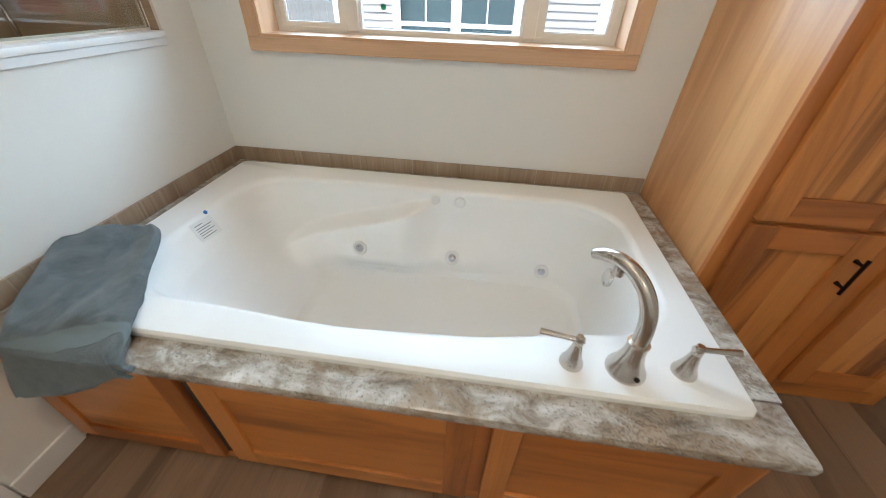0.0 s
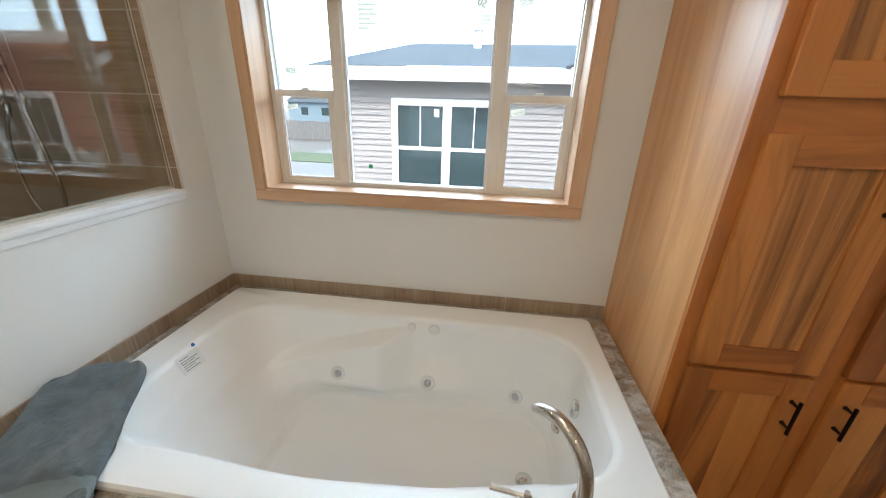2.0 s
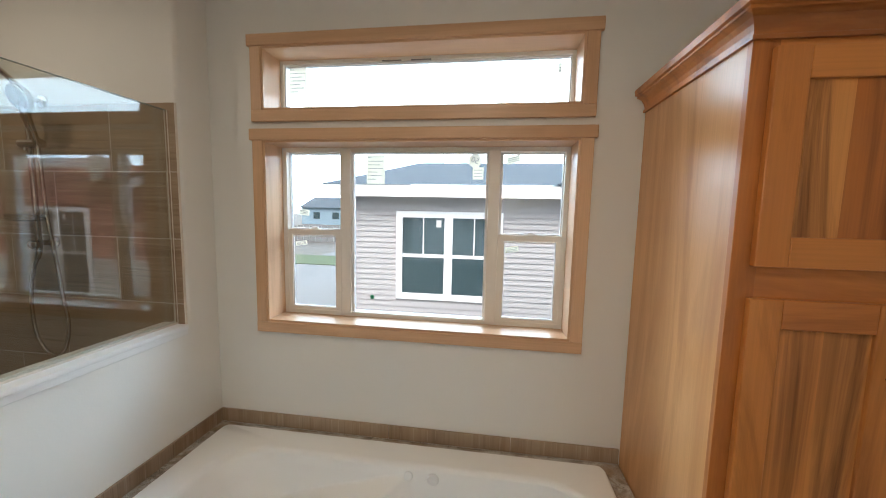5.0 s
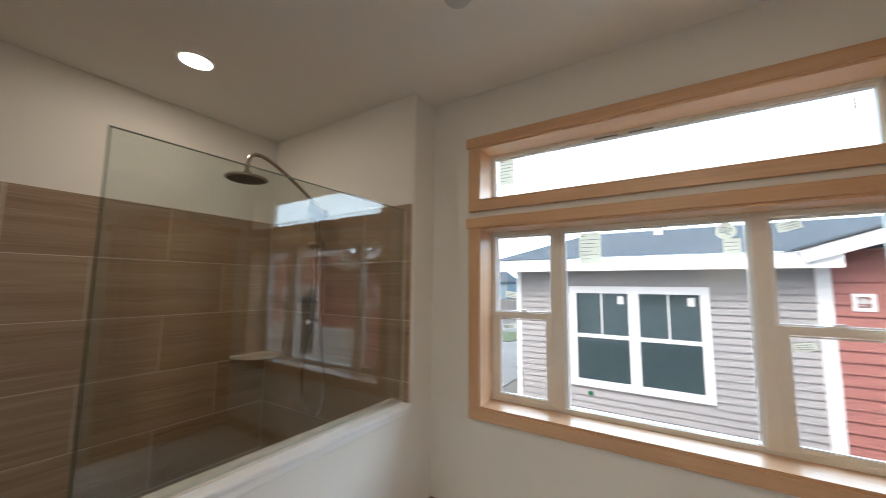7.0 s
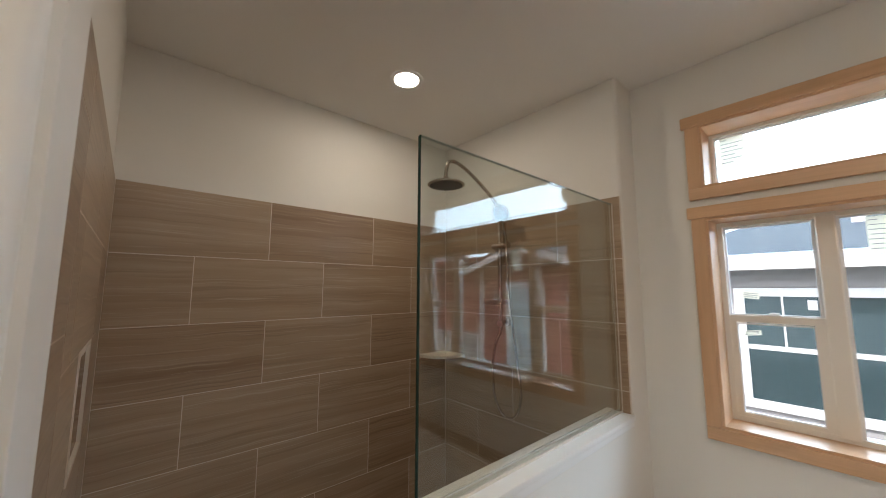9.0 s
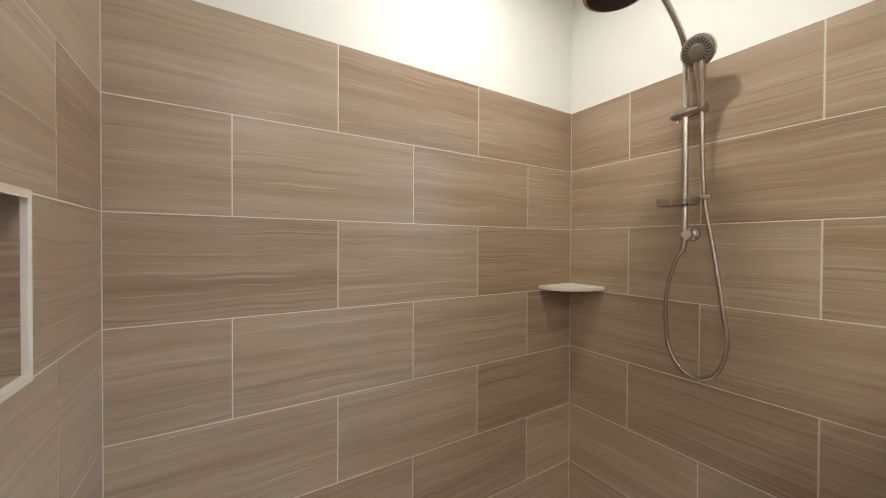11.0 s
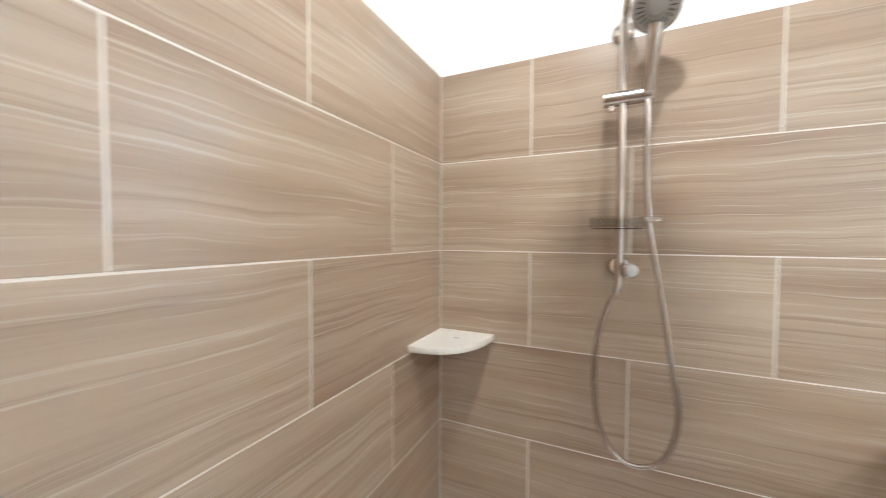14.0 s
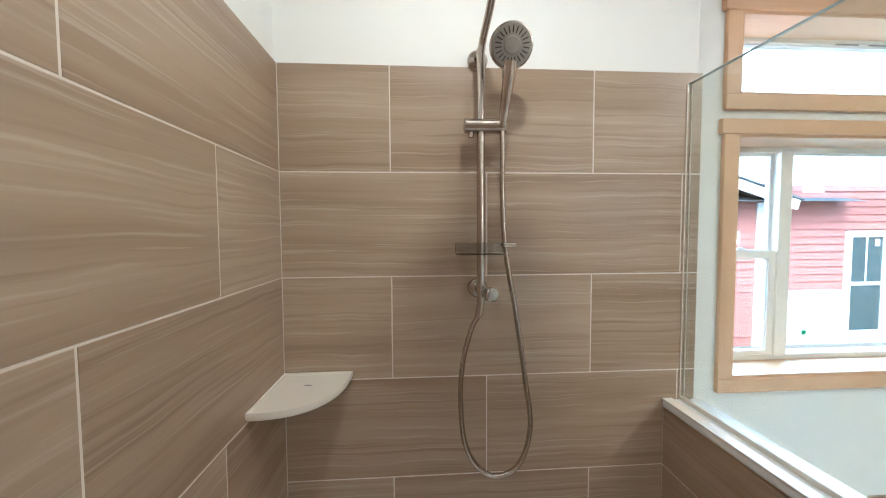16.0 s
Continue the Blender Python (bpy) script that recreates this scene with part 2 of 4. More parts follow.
def shingle():
    m = Mat("asphalt_shingle", 0.95)
    m.b.inputs["Specular IOR Level"].default_value = 0.05
    v = m.coords()
    bk = m.n("TexBrick")
    bk.inputs["Scale"].default_value = 1.0
    bk.inputs["Brick Width"].default_value, bk.inputs["Row Height"].default_value = 0.33, 0.14
    bk.inputs["Mortar Size"].default_value = 0.008
    bk.inputs["Color1"].default_value = (0.075, 0.098, 0.118, 1)
    bk.inputs["Color2"].default_value = (0.115, 0.140, 0.160, 1)
    bk.inputs["Mortar"].default_value = (0.045, 0.058, 0.07, 1)
    m.link(v, bk.inputs["Vector"])
    m.base(m.mix(m.noise(v, 30, 3), bk.outputs[0], (0.13, 0.155, 0.175)))
    return m.m


M_SHING = shingle()


def ground_mat(name, a, b, scale):
    m = Mat(name, 0.95)
    v = m.coords()
    m.base(m.mix(m.mix(0.5, m.noise(v, scale, 5), m.noise(v, scale * 12, 4)), a, b))
    m.bump(m.noise(v, scale * 20, 3), 0.4, 0.01)
    m.b.inputs["Specular IOR Level"].default_value = 0.05
    return m.m


M_CONC = ground_mat("concrete", (0.17, 0.17, 0.168), (0.23, 0.228, 0.222), 0.8)
M_GRASS = ground_mat("grass", (0.085, 0.108, 0.060), (0.125, 0.148, 0.090), 1.2)
M_GRAVEL = ground_mat("dirt", (0.13, 0.12, 0.105), (0.19, 0.178, 0.16), 1.0)

# ---- mesh helpers ----
from mathutils.bvhtree import BVHTree


def box(bm, x0, x1, y0, y1, z0, z1, bevel=0.0, seg=2):
    """Adds a box, its edges rounded by bevel."""
    m = Matrix.LocRotScale(((x0 + x1) / 2, (y0 + y1) / 2, (z0 + z1) / 2), None, (abs(x1 - x0), abs(y1 - y0), abs(z1 - z0)))
    got = bmesh.ops.create_cube(bm, size=1, matrix=m)["verts"]
    if bevel:
        edges = list({e for v in got for e in v.link_edges})
        bmesh.ops.bevel(bm, geom=edges, offset=bevel, segments=seg, profile=0.5, affect="EDGES", clamp_overlap=True)
    return bm


def boxes(*rows, bevel=0.0):
    bm = bmesh.new()
    for r in rows:
        box(bm, *r, bevel=bevel)
    return bm


def spun(bm, profile, m=Matrix(), n=24):
    """A body turned about local z from (radius, height) pairs."""
    rings = []
    for r, h in profile:
        rings.append([bm.verts.new(m @ Vector((max(r, 1e-4) * math.cos(a), max(r, 1e-4) * math.sin(a), h))) for a in (2 * math.pi * k / n for k in range(n))])
    for a, b in zip(rings, rings[1:]):
        for k in range(n):
            bm.faces.new((a[k], a[(k + 1) % n], b[(k + 1) % n], b[k]))
    bm.faces.new(rings[0][::-1])
    bm.faces.new(rings[-1])
    return bm


def tube(bm, pts, radius, n=12, steps=6):
    """A round pipe through points, smoothed; radius a number or one for each point."""
    p = [Vector(q) for q in pts]
    rad = radius if isinstance(radius, (list, tuple)) else [radius] * len(p)
    line, rr = [], []
    for i in range(len(p) - 1):
        a, b, c, d = p[max(i - 1, 0)], p[i], p[i + 1], p[min(i + 2, len(p) - 1)]
        for k in range(steps):
            t = k / steps
            line.append(0.5 * ((2 * b) + (c - a) * t + (2 * a - 5 * b + 4 * c - d) * t * t + (3 * b - a - 3 * c + d) * t ** 3))
            rr.append(rad[i] * (1 - t) + rad[i + 1] * t)
    line.append(p[-1])
    rr.append(rad[-1])
    rings, side = [], None
    for i, q in enumerate(line):
        way = (line[min(i + 1, len(line) - 1)] - line[max(i - 1, 0)]).normalized()
        if side is None:
            side = way.orthogonal().normalized()
        side = (side - way * side.dot(way)).normalized()
        up = way.cross(side)
        rings.append([bm.verts.new(q + rr[i] * (side * math.cos(a) + up * math.sin(a))) for a in (2 * math.pi * k / n for k in range(n))])
    for a, b in zip(rings, rings[1:]):
        for k in range(n):
            bm.faces.new((a[k], a[(k + 1) % n], b[(k + 1) % n], b[k]))
    bm.faces.new(rings[0][::-1])
    bm.faces.new(rings[-1])
    return bm


def finish(name, bm, mat, smooth=False):
    bmesh.ops.recalc_face_normals(bm, faces=bm.faces)
    me = bpy.data.meshes.new(name)
    bm.to_mesh(me)
    bm.free()
    me.materials.append(mat)
    if smooth:
        for f in me.polygons:
            f.use_smooth = True
        me.set_sharp_from_angle(angle=radians(40))
    return me


def part(name, bm, mat, parent=None, label="", smooth=False):
    """Links a bmesh as one mesh object, under a thing or a part where one is given."""
    ob = new(name, finish(name, bm, mat, smooth))
    if parent:
        ob.parent = parent
    return tagged(ob, label)


def thing(name, label, category, group="", kind="", at=(0, 0, 0)):
    ob = new(name)
    ob.empty_display_size = 0.1
    ob.location = at
    return tagged(ob, label, category, group, kind)


def wall(name, bm, mat=None, label="off-white painted drywall"):
    return tagged(part(name, bm, mat or M_WALL), label, "wall", kind="structure")


# ---- setting ----
FZ, CZ = -0.05, 2.74
YW, YN, XW, YS = 1.62, 1.42, -2.50, -0.42
HX, HI = -1.221, -1.328
T, P, W = 2.12, 0.308, 0.613
OX0, OX1, OZ0, OZ1, TZ0, TZ1 = -0.921, 0.569, 1.083, 1.982, 2.140, 2.422
YO = 1.83

floor = tagged(part("floor", boxes((-2.65, 2.05, -2.35, YO, FZ - 0.1, FZ - 0.004)), M_GAP_DARK), "wood-look vinyl plank floor", "floor", kind="structure")
ceiling = tagged(part("ceiling", boxes((-2.65, 2.05, -2.35, YO, CZ, CZ + 0.1)), M_CEIL), "off-white painted ceiling", "ceiling", kind="structure")
RV = 0.010
wall("wall_north", boxes(
    (HX, OX0 - RV, YW, YO, FZ, CZ), (OX1 + RV, 2.05, YW, YO, FZ, CZ), (OX0 - RV, OX1 + RV, YW, YO, FZ, OZ0 - RV),
    (OX0 - RV, OX1 + RV, YW, YO, OZ1 + RV, TZ0 - RV), (OX0 - RV, OX1 + RV, YW, YO, TZ1 + RV, CZ)))


def rounded_end(x0, x1, y0, y1, z0, z1, corners, r=0.019):
    """An upright slab with some of its vertical edges rounded. corners: (x, y) pairs."""
    bm = boxes((x0, x1, y0, y1, z0, z1))
    bm.edges.ensure_lookup_table()
    pick = [e for e in bm.edges if abs(e.verts[0].co.z - e.verts[1].co.z) > 0.1 and any(abs(e.verts[0].co.x - x) < 1e-4 and abs(e.verts[0].co.y - y) < 1e-4 for x, y in corners)]
    bmesh.ops.bevel(bm, geom=pick, offset=r, segments=6, profile=0.5, affect="EDGES")
    return bm


sn = rounded_end(-2.65, HX, YN + 0.012, YO, 1.10, CZ, [(HX, YN + 0.012)])
box(sn, -2.65, HX, YN + 0.012, YO, FZ, 1.10)
wall_sn = tagged(part("wall_shower_north", sn, M_WALL, smooth=True), "off-white painted drywall above striated tile", "wall", kind="structure")
wall_w = wall("wall_west", boxes((-2.65, XW - 0.012, -0.6, YN + 0.012, FZ, CZ)), label="off-white painted drywall above striated tile")
SX = -1.324
NX0, NX1, NZ0, NZ1 = -2.105, -1.795, T - 3 * P, T - 2 * P
ss = rounded_end(NX1, -1.10, -0.60, YS - 0.012, FZ, CZ, [(-1.10, YS - 0.012)])
for r in ((XW - 0.012, NX0, -0.60, YS - 0.012, FZ, CZ), (NX0, NX1, -0.60, YS - 0.012, FZ, NZ0), (NX0, NX1, -0.60, YS - 0.012, NZ1, CZ), (NX0, NX1, -0.60, YS - 0.105, NZ0, NZ1)):
    box(ss, *r)
wall_ss = tagged(part("wall_shower_south", ss, M_WALL, smooth=True), "off-white painted drywall beside striated tile", "wall", kind="structure")
wall("wall_entry", boxes((-1.25, -1.10, -2.35, -0.60, FZ, CZ)))
wall("wall_south", boxes((-1.10, 2.05, -2.35, -2.20, FZ, CZ)))
wall("wall_east", boxes((1.90, 2.05, -2.20, YW, FZ, CZ)))
HE = 0.228
wall_h = tagged(part("wall_half", rounded_end(HI + 0.012, HX, HE, YN + 0.012, FZ, 1.078, [(HX, HE), (HI + 0.012, HE)]), M_WALL, smooth=True), "low off-white wall between bathtub and shower", "wall", kind="structure")
tagged(part("half_wall_cap", boxes((HI - 0.004, HX + 0.016, HE - 0.016, YN - 0.001, 1.078, 1.10), bevel=0.004), M_WHITE, smooth=True), "white cap board on the low wall", "cap", kind="structure")
tagged(part("cap_moulding", boxes((HX, HX + 0.009, HE, YN, 1.05, 1.078), bevel=0.003), M_WHITE), "thin white moulding under the cap", "trim", kind="structure")
tagged(part("cap_inner_trim", boxes((HI - 0.006, HI + 0.028, HE - 0.010, YN - 0.002, 1.1003, 1.106), bevel=0.002), M_CAPTILE), "cream edge strip along the cap", "trim", kind="structure")
tagged(part("baseboard", boxes((HX, HX + 0.012, HE, 0.415, FZ, FZ + 0.085), bevel=0.003), M_WHITE), "white painted baseboard", "baseboard", kind="structure")

# window casing and jambs
YT = YW - 0.018


def casing(name, x0, x1, z0, z1, label):
    g = thing(name, label, "window trim", kind="structure")
    w = 0.062
    ext = 0.014
    e = 0.007
    part("casing_side", boxes((x0 - w, x0 - e, YT, YW, z0 - e - 0.002, z1 + e), bevel=0.003), M_TRIM_Z, g)
    part("casing_side", boxes((x1 + e, x1 + w, YT, YW, z0 - e - 0.002, z1 + e), bevel=0.003), M_TRIM_Z, g)
    part("casing_head", boxes((x0 - w - ext, x1 + w + ext, YT - 0.004, YW, z1 + e, z1 + w), bevel=0.004), M_TRIM_X, g)
    part("casing_apron", boxes((x0 - w, x1 + w, YT - 0.002, YW, z0 - w, z0 - e - 0.002), bevel=0.003), M_TRIM_X, g)
    d0, d1, q = YT + 0.006, 1.754, 0.003
    part("jamb_side", boxes((x0 - RV, x0 + q, d0, d1, z0 + q, z1 - q)), M_TRIM_Z, g)
    part("jamb_side", boxes((x1 - q, x1 + RV, d0, d1, z0 + q, z1 - q)), M_TRIM_Z, g)
    part("jamb_head", boxes((x0 - RV, x1 + RV, d0, d1, z1 - q, z1 + RV)), M_TRIM_X, g)
    part("jamb_sill", boxes((x0 - RV, x1 + RV, d0, d1, z0 - RV, z0 + q)), M_TRIM_X, g)
    return g


casing("window_trim_lower", OX0, OX1, OZ0, OZ1, "natural alder casing round the three-part window")
casing("window_trim_transom", OX0, OX1, TZ0, TZ1, "natural alder casing round the transom window")


def ring(x0, x1, z0, z1, y0, y1, w, wb=None):
    """A rectangular frame of four bars."""
    wb = wb or w
    return boxes((x0, x0 + w, y0, y1, z0, z1), (x1 - w, x1, y0, y1, z0, z1), (x0 + w, x1 - w, y0, y1, z1 - w, z1), (x0 + w, x1 - w, y0, y1, z0, z0 + wb))


def pane(x0, x1, z0, z1, y, parent):
    ob = part("pane", boxes((x0, x1, y, y + 0.004, z0, z1)), M_PANE, parent, "clear window glass")
    ob.visible_shadow = False
    return ob


U0, U1 = 1.755, 1.817
win = thing("window_1", "almond vinyl window, fixed pane between two single-hung sashes", "window", kind="structure")
part("window_frame", ring(OX0 + 0.001, OX1 - 0.001, OZ0 + 0.001, OZ1 - 0.001, U0 + 0.004, U1, 0.022), M_VINYL, win)
MA0, MA1, MB0, MB1 = -0.594, -0.537, 0.180, 0.236
part("mullion", boxes((MA0, MA1, U0, U1, OZ0 + 0.012, OZ1 - 0.012), bevel=0.004), M_VINYL, win)
part("mullion", boxes((MB0, MB1, U0, U1, OZ0 + 0.012, OZ1 - 0.012), bevel=0.004), M_VINYL, win)
FA, FB, FZ0, FZ1 = OX0 + 0.014, OX1 - 0.014, OZ0 + 0.013, OZ1 - 0.018
part("glazing_bead", ring(MA1, MB0, FZ0, FZ1, U0 + 0.016, U1 - 0.02, 0.012), M_WVINYL, win)
pane(MA1 + 0.012, MB0 - 0.012, FZ0 + 0.012, FZ1 - 0.012, U0 + 0.03, win)
MEET = 1.533
for a, b in ((FA, MA0), (MB1, FB)):
    upper = part("upper_sash", ring(a, b, MEET, FZ1, U0 + 0.034, U0 + 0.052, 0.014, 0.022), M_WVINYL, win)
    pane(a + 0.014, b - 0.014, MEET + 0.022, FZ1 - 0.014, U0 + 0.042, win)
    lower = part("lower_sash", ring(a, b, FZ0, MEET + 0.016, U0 + 0.008, U0 + 0.031, 0.031, 0.026), M_VINYL, win)
    pane(a + 0.031, b - 0.031, FZ0 + 0.026, MEET - 0.02, U0 + 0.018, win)
    part("sash_seal", ring(a + 0.029, b - 0.029, FZ0 + 0.024, MEET - 0.018, U0 + 0.015, U0 + 0.026, 0.006), M_WVINYL, lower)
    c = (a + b) / 2
    lock = boxes((c - 0.03, c + 0.03, U0 + 0.010, U0 + 0.03, MEET + 0.016, MEET + 0.022), (c - 0.012, c + 0.022, U0 + 0.012, U0 + 0.026, MEET + 0.022, MEET + 0.031), bevel=0.002)
    part("sash_lock", lock, M_WVINYL, lower)
win2 = thing("window_2", "white vinyl fixed transom window", "window", kind="structure")
part("window_frame", ring(OX0 + 0.001, OX1 - 0.001, TZ0 + 0.001, TZ1 - 0.001, U0 + 0.004, U1, 0.016), M_VINYL, win2)
part("glazing_bead", ring(OX0 + 0.013, OX1 - 0.013, TZ0 + 0.013, TZ1 - 0.014, U0 + 0.016, U1 - 0.02, 0.010), M_WVINYL, win2)
pane(OX0 + 0.023, OX1 - 0.023, TZ0 + 0.023, TZ1 - 0.024, U0 + 0.03, win2)
for c in (-0.32, -0.17):
    part("vent_slot", boxes((c - 0.05, c + 0.05, U0 + 0.001, U0 + 0.005, TZ1 - 0.021, TZ1 - 0.016)), M_INK, win2)

# ---- tub alcove ----
DX1, DY0, DZ = 0.828, 0.388, 0.50
TX0, TX1, TY0, TY1, TZ = -1.152, 0.746, 0.476, 1.562, 0.522


def outline(x0, x1, y0, y1, r, n=24):
    """A rounded rectangle with n points to a corner."""
    pts = []
    for cx, cy, a0 in ((x1 - r, y1 - r, 0), (x0 + r, y1 - r, 90), (x0 + r, y0 + r, 180), (x1 - r, y0 + r, 270)):
        for k in range(n + 1):
            a = radians(a0 + 90 * k / n)
            pts.append((cx + r * math.cos(a), cy + r * math.sin(a)))
    return pts


def resample(pts, n):
    """n points evenly spread on a closed outline, begun at its most easterly middle."""
    p = [Vector((*q, 0)) for q in pts]
    p.append(p[0])
    run = [0.0]
    for a, b in zip(p, p[1:]):
        run.append(run[-1] + (b - a).length)
    out, i = [], 0
    for k in range(n):
        s = run[-1] * k / n
        while run[i + 1] < s:
            i += 1
        f = (s - run[i]) / max(run[i + 1] - run[i], 1e-9)
        out.append(p[i].lerp(p[i + 1], f))
    return out


def smoothstep(a, b, x):
    t = min(max((x - a) / (b - a), 0), 1)
    return t * t * (3 - 2 * t)


def tub_mesh():
    """Drop-in tub: flat rim, rounded lip and a sculpted, tapering basin."""
    bm = bmesh.new()
    N = 240
    rows = [  # x0, x1, y0, y1, radius, z
        (TX0, TX1, TY0, TY1, 0.03, DZ), (TX0, TX1, TY0, TY1, 0.03, TZ - 0.008), (TX0 + 0.008, TX1 - 0.008, TY0 + 0.008, TY1 - 0.008, 0.025, TZ),
        (-1.02, 0.670, 0.590, 1.440, 0.22, TZ), (-1.005, 0.657, 0.603, 1.427, 0.215, TZ - 0.004), (-0.99, 0.647, 0.615, 1.417, 0.21, TZ - 0.018),
        (-1.005, 0.59, 0.668, 1.437, 0.20, TZ - 0.06), (-0.985, 0.582, 0.675, 1.433, 0.20, TZ - 0.09), (-0.97, 0.575, 0.680, 1.43, 0.20, TZ - 0.12), (-0.945, 0.567, 0.687, 1.425, 0.195, TZ - 0.155), (-0.92, 0.56, 0.695, 1.42, 0.19, TZ - 0.19), (-0.89, 0.55, 0.702, 1.412, 0.19, TZ - 0.225),
        (-0.86, 0.54, 0.710, 1.405, 0.19, TZ - 0.26), (-0.79, 0.52, 0.725, 1.385, 0.18, TZ - 0.33), (-0.735, 0.505, 0.735, 1.365, 0.17, TZ - 0.395),
        (-0.70, 0.485, 0.755, 1.340, 0.165, TZ - 0.428), (-0.66, 0.455, 0.785, 1.305, 0.155, TZ - 0.440), (-0.50, 0.36, 0.88, 1.20, 0.12, TZ - 0.445), (-0.3, 0.2, 0.98, 1.10, 0.05, TZ - 0.447)]
    rows = rows[:6] + [(x0 + 0.040, x1 + 0.050, y0 - 0.038, y1 - 0.022, r, z) for x0, x1, y0, y1, r, z in rows[6:]]
    fine = rows[:6]
    for a, d in zip(rows[5:], rows[6:]):
        fine += [tuple(p + (q - p) * k / 10 for p, q in zip(a, d)) for k in range(1, 11)]
    rings = []
    for i, (x0, x1, y0, y1, r, z) in enumerate(fine):
        ringv = []
        for q in resample(outline(x0, x1, y0, y1, r), N):
            x, y = q.x, q.y
            if i >= 3:
                keep = smoothstep(TZ - 0.447, TZ - 0.31, z)
                ny = (y - (y0 + y1) / 2) / ((y1 - y0) / 2)
                north, south = smoothstep(0.15, 0.95, ny), smoothstep(0.15, 0.95, -ny)
                edge = 0.306 + 0.285 * (x + 0.70)
                arm = smoothstep(-0.95, -0.69, x) * (1 - smoothstep(-0.28, -0.10, x)) * smoothstep(edge + 0.016, edge - 0.016, z)
                y -= 0.100 * arm * north * keep
                y -= 0.055 * math.exp(-((x + 0.02) / 0.17) ** 2) * smoothstep(TZ - 0.20, TZ - 0.34, z) * north * keep
                y -= 0.028 * math.exp(-((x + 0.28) / 0.30) ** 2) * south * keep
                y += 0.060 * smoothstep(0.05, 0.50, x) * south * keep
            ringv.append(bm.verts.new((x, y, z)))
        rings.append(ringv)
    for a, b in zip(rings, rings[1:]):
        for k in range(N):
            bm.faces.new((a[k], a[(k + 1) % N], b[(k + 1) % N], b[k]))
    bm.faces.new(rings[-1])
    return bm


tub = thing("bathtub", "white acrylic drop-in whirlpool bathtub set in a mottled deck", "bathtub", at=(0, 0, 0))
shell_bm = tub_mesh()
bmesh.ops.recalc_face_normals(shell_bm, faces=shell_bm.faces)
shell_tree = BVHTree.FromBMesh(shell_bm)
part("shell", shell_bm, M_ACRYL, tub, smooth=True)


def on_shell(x, y, z, way):
    """The tub's surface met from a point inside the basin, and its normal towards that point."""
    p, n, _, _ = shell_tree.ray_cast(Vector((x, y, z)), Vector(way))
    return (p, n if n.dot(Vector(way)) < 0 else -n) if p else (Vector((x, y, z)), -Vector(way))


def disc_on(bm, centre, normal, profile, n=24):
    m = Matrix.Translation(centre) @ Vector(normal).to_track_quat("Z", "Y").to_matrix().to_4x4()
    return spun(bm, profile, m, n)


M_JET = nickel("jet_steel", 0.2, (0.62, 0.64, 0.72))
for jx, jz in ((-0.472, 0.250), (-0.030, 0.214), (0.405, 0.165)):
    c, nrm = on_shell(jx, 1.0, jz, (0, 1, 0))
    jet = part("jet", disc_on(bmesh.new(), c, nrm, [(0.036, -0.02), (0.036, 0.004), (0.032, 0.009), (0.024, 0.009), (0.020, 0.003)]), M_WHITE, tub, "white whirlpool jet", True)
    part("nozzle", disc_on(bmesh.new(), c, nrm, [(0.018, 0.0), (0.018, 0.006), (0.009, 0.013), (0.004, 0.013)]), M_JET, jet, "steel jet nozzle", True)
for ax, az, r in ((-0.128, 0.472, 0.021), (-0.016, 0.468, 0.027)):
    c, nrm = on_shell(ax, 1.0, az, (0, 1, 0))
    part("air_control", disc_on(bmesh.new(), c, nrm, [(r, -0.02), (r, 0.005), (r - 0.004, 0.009), (0.004, 0.009)]), M_WHITE, tub, "white air control cap", True)
part("drain", disc_on(bmesh.new(), (0.427, 0.985, 0.083), (0, 0, 1), [(0.034, -0.01), (0.034, 0.003), (0.028, 0.006), (0.022, 0.014), (0.008, 0.018)]), M_CHROME, tub, "chrome drain stopper", True)
oc, on = on_shell(0.2, 1.12, 0.355, (1, 0, 0))
part("overflow", disc_on(bmesh.new(), oc, on, [(0.038, -0.01), (0.038, 0.008), (0.033, 0.014), (0.010, 0.016)]), M_CHROME, tub, "chrome overflow plate", True)
lc, label_n = on_shell(-0.5, 1.0, 0.478, (-1, 0, 0))
lm = Matrix.Translation(lc) @ label_n.to_track_quat("Z", "Y").to_matrix().to_4x4() @ pose(0, 0, 0.004, 0, 0, -5)


def flat(bm, m, x0, x1, y0, y1, t=0.0006):
    box(bm, x0, x1, y0, y1, 0, t)
    for v in list(bm.verts)[-8:]:
        v.co = m @ v.co
    return bm


lab = tagged(part("instruction_label", flat(bmesh.new(), lm, -0.052, 0.052, -0.038, 0.038, 0.0012), M_LABEL), "white paper label stuck inside the bathtub", "label")
for k, (a, b, y) in enumerate(((-0.04, 0.0, 0.024), (-0.04, 0.035, 0.012), (-0.04, 0.02, 0.003), (-0.04, 0.036, -0.007), (-0.04, 0.012, -0.016), (-0.04, 0.028, -0.026))):
    part("print_line", flat(bmesh.new(), lm @ pose(0, 0, 0.0014), a, b, y - 0.0014, y + 0.0014), M_INK, lab)
tagged(part("dot_sticker", disc_on(bmesh.new(), lm @ Vector((0.045, 0.052, 0)), label_n, [(0.008, 0), (0.008, 0.0015), (0.003, 0.002)], 16), M_BLUE), "small round blue sticker in the bathtub", "sticker")

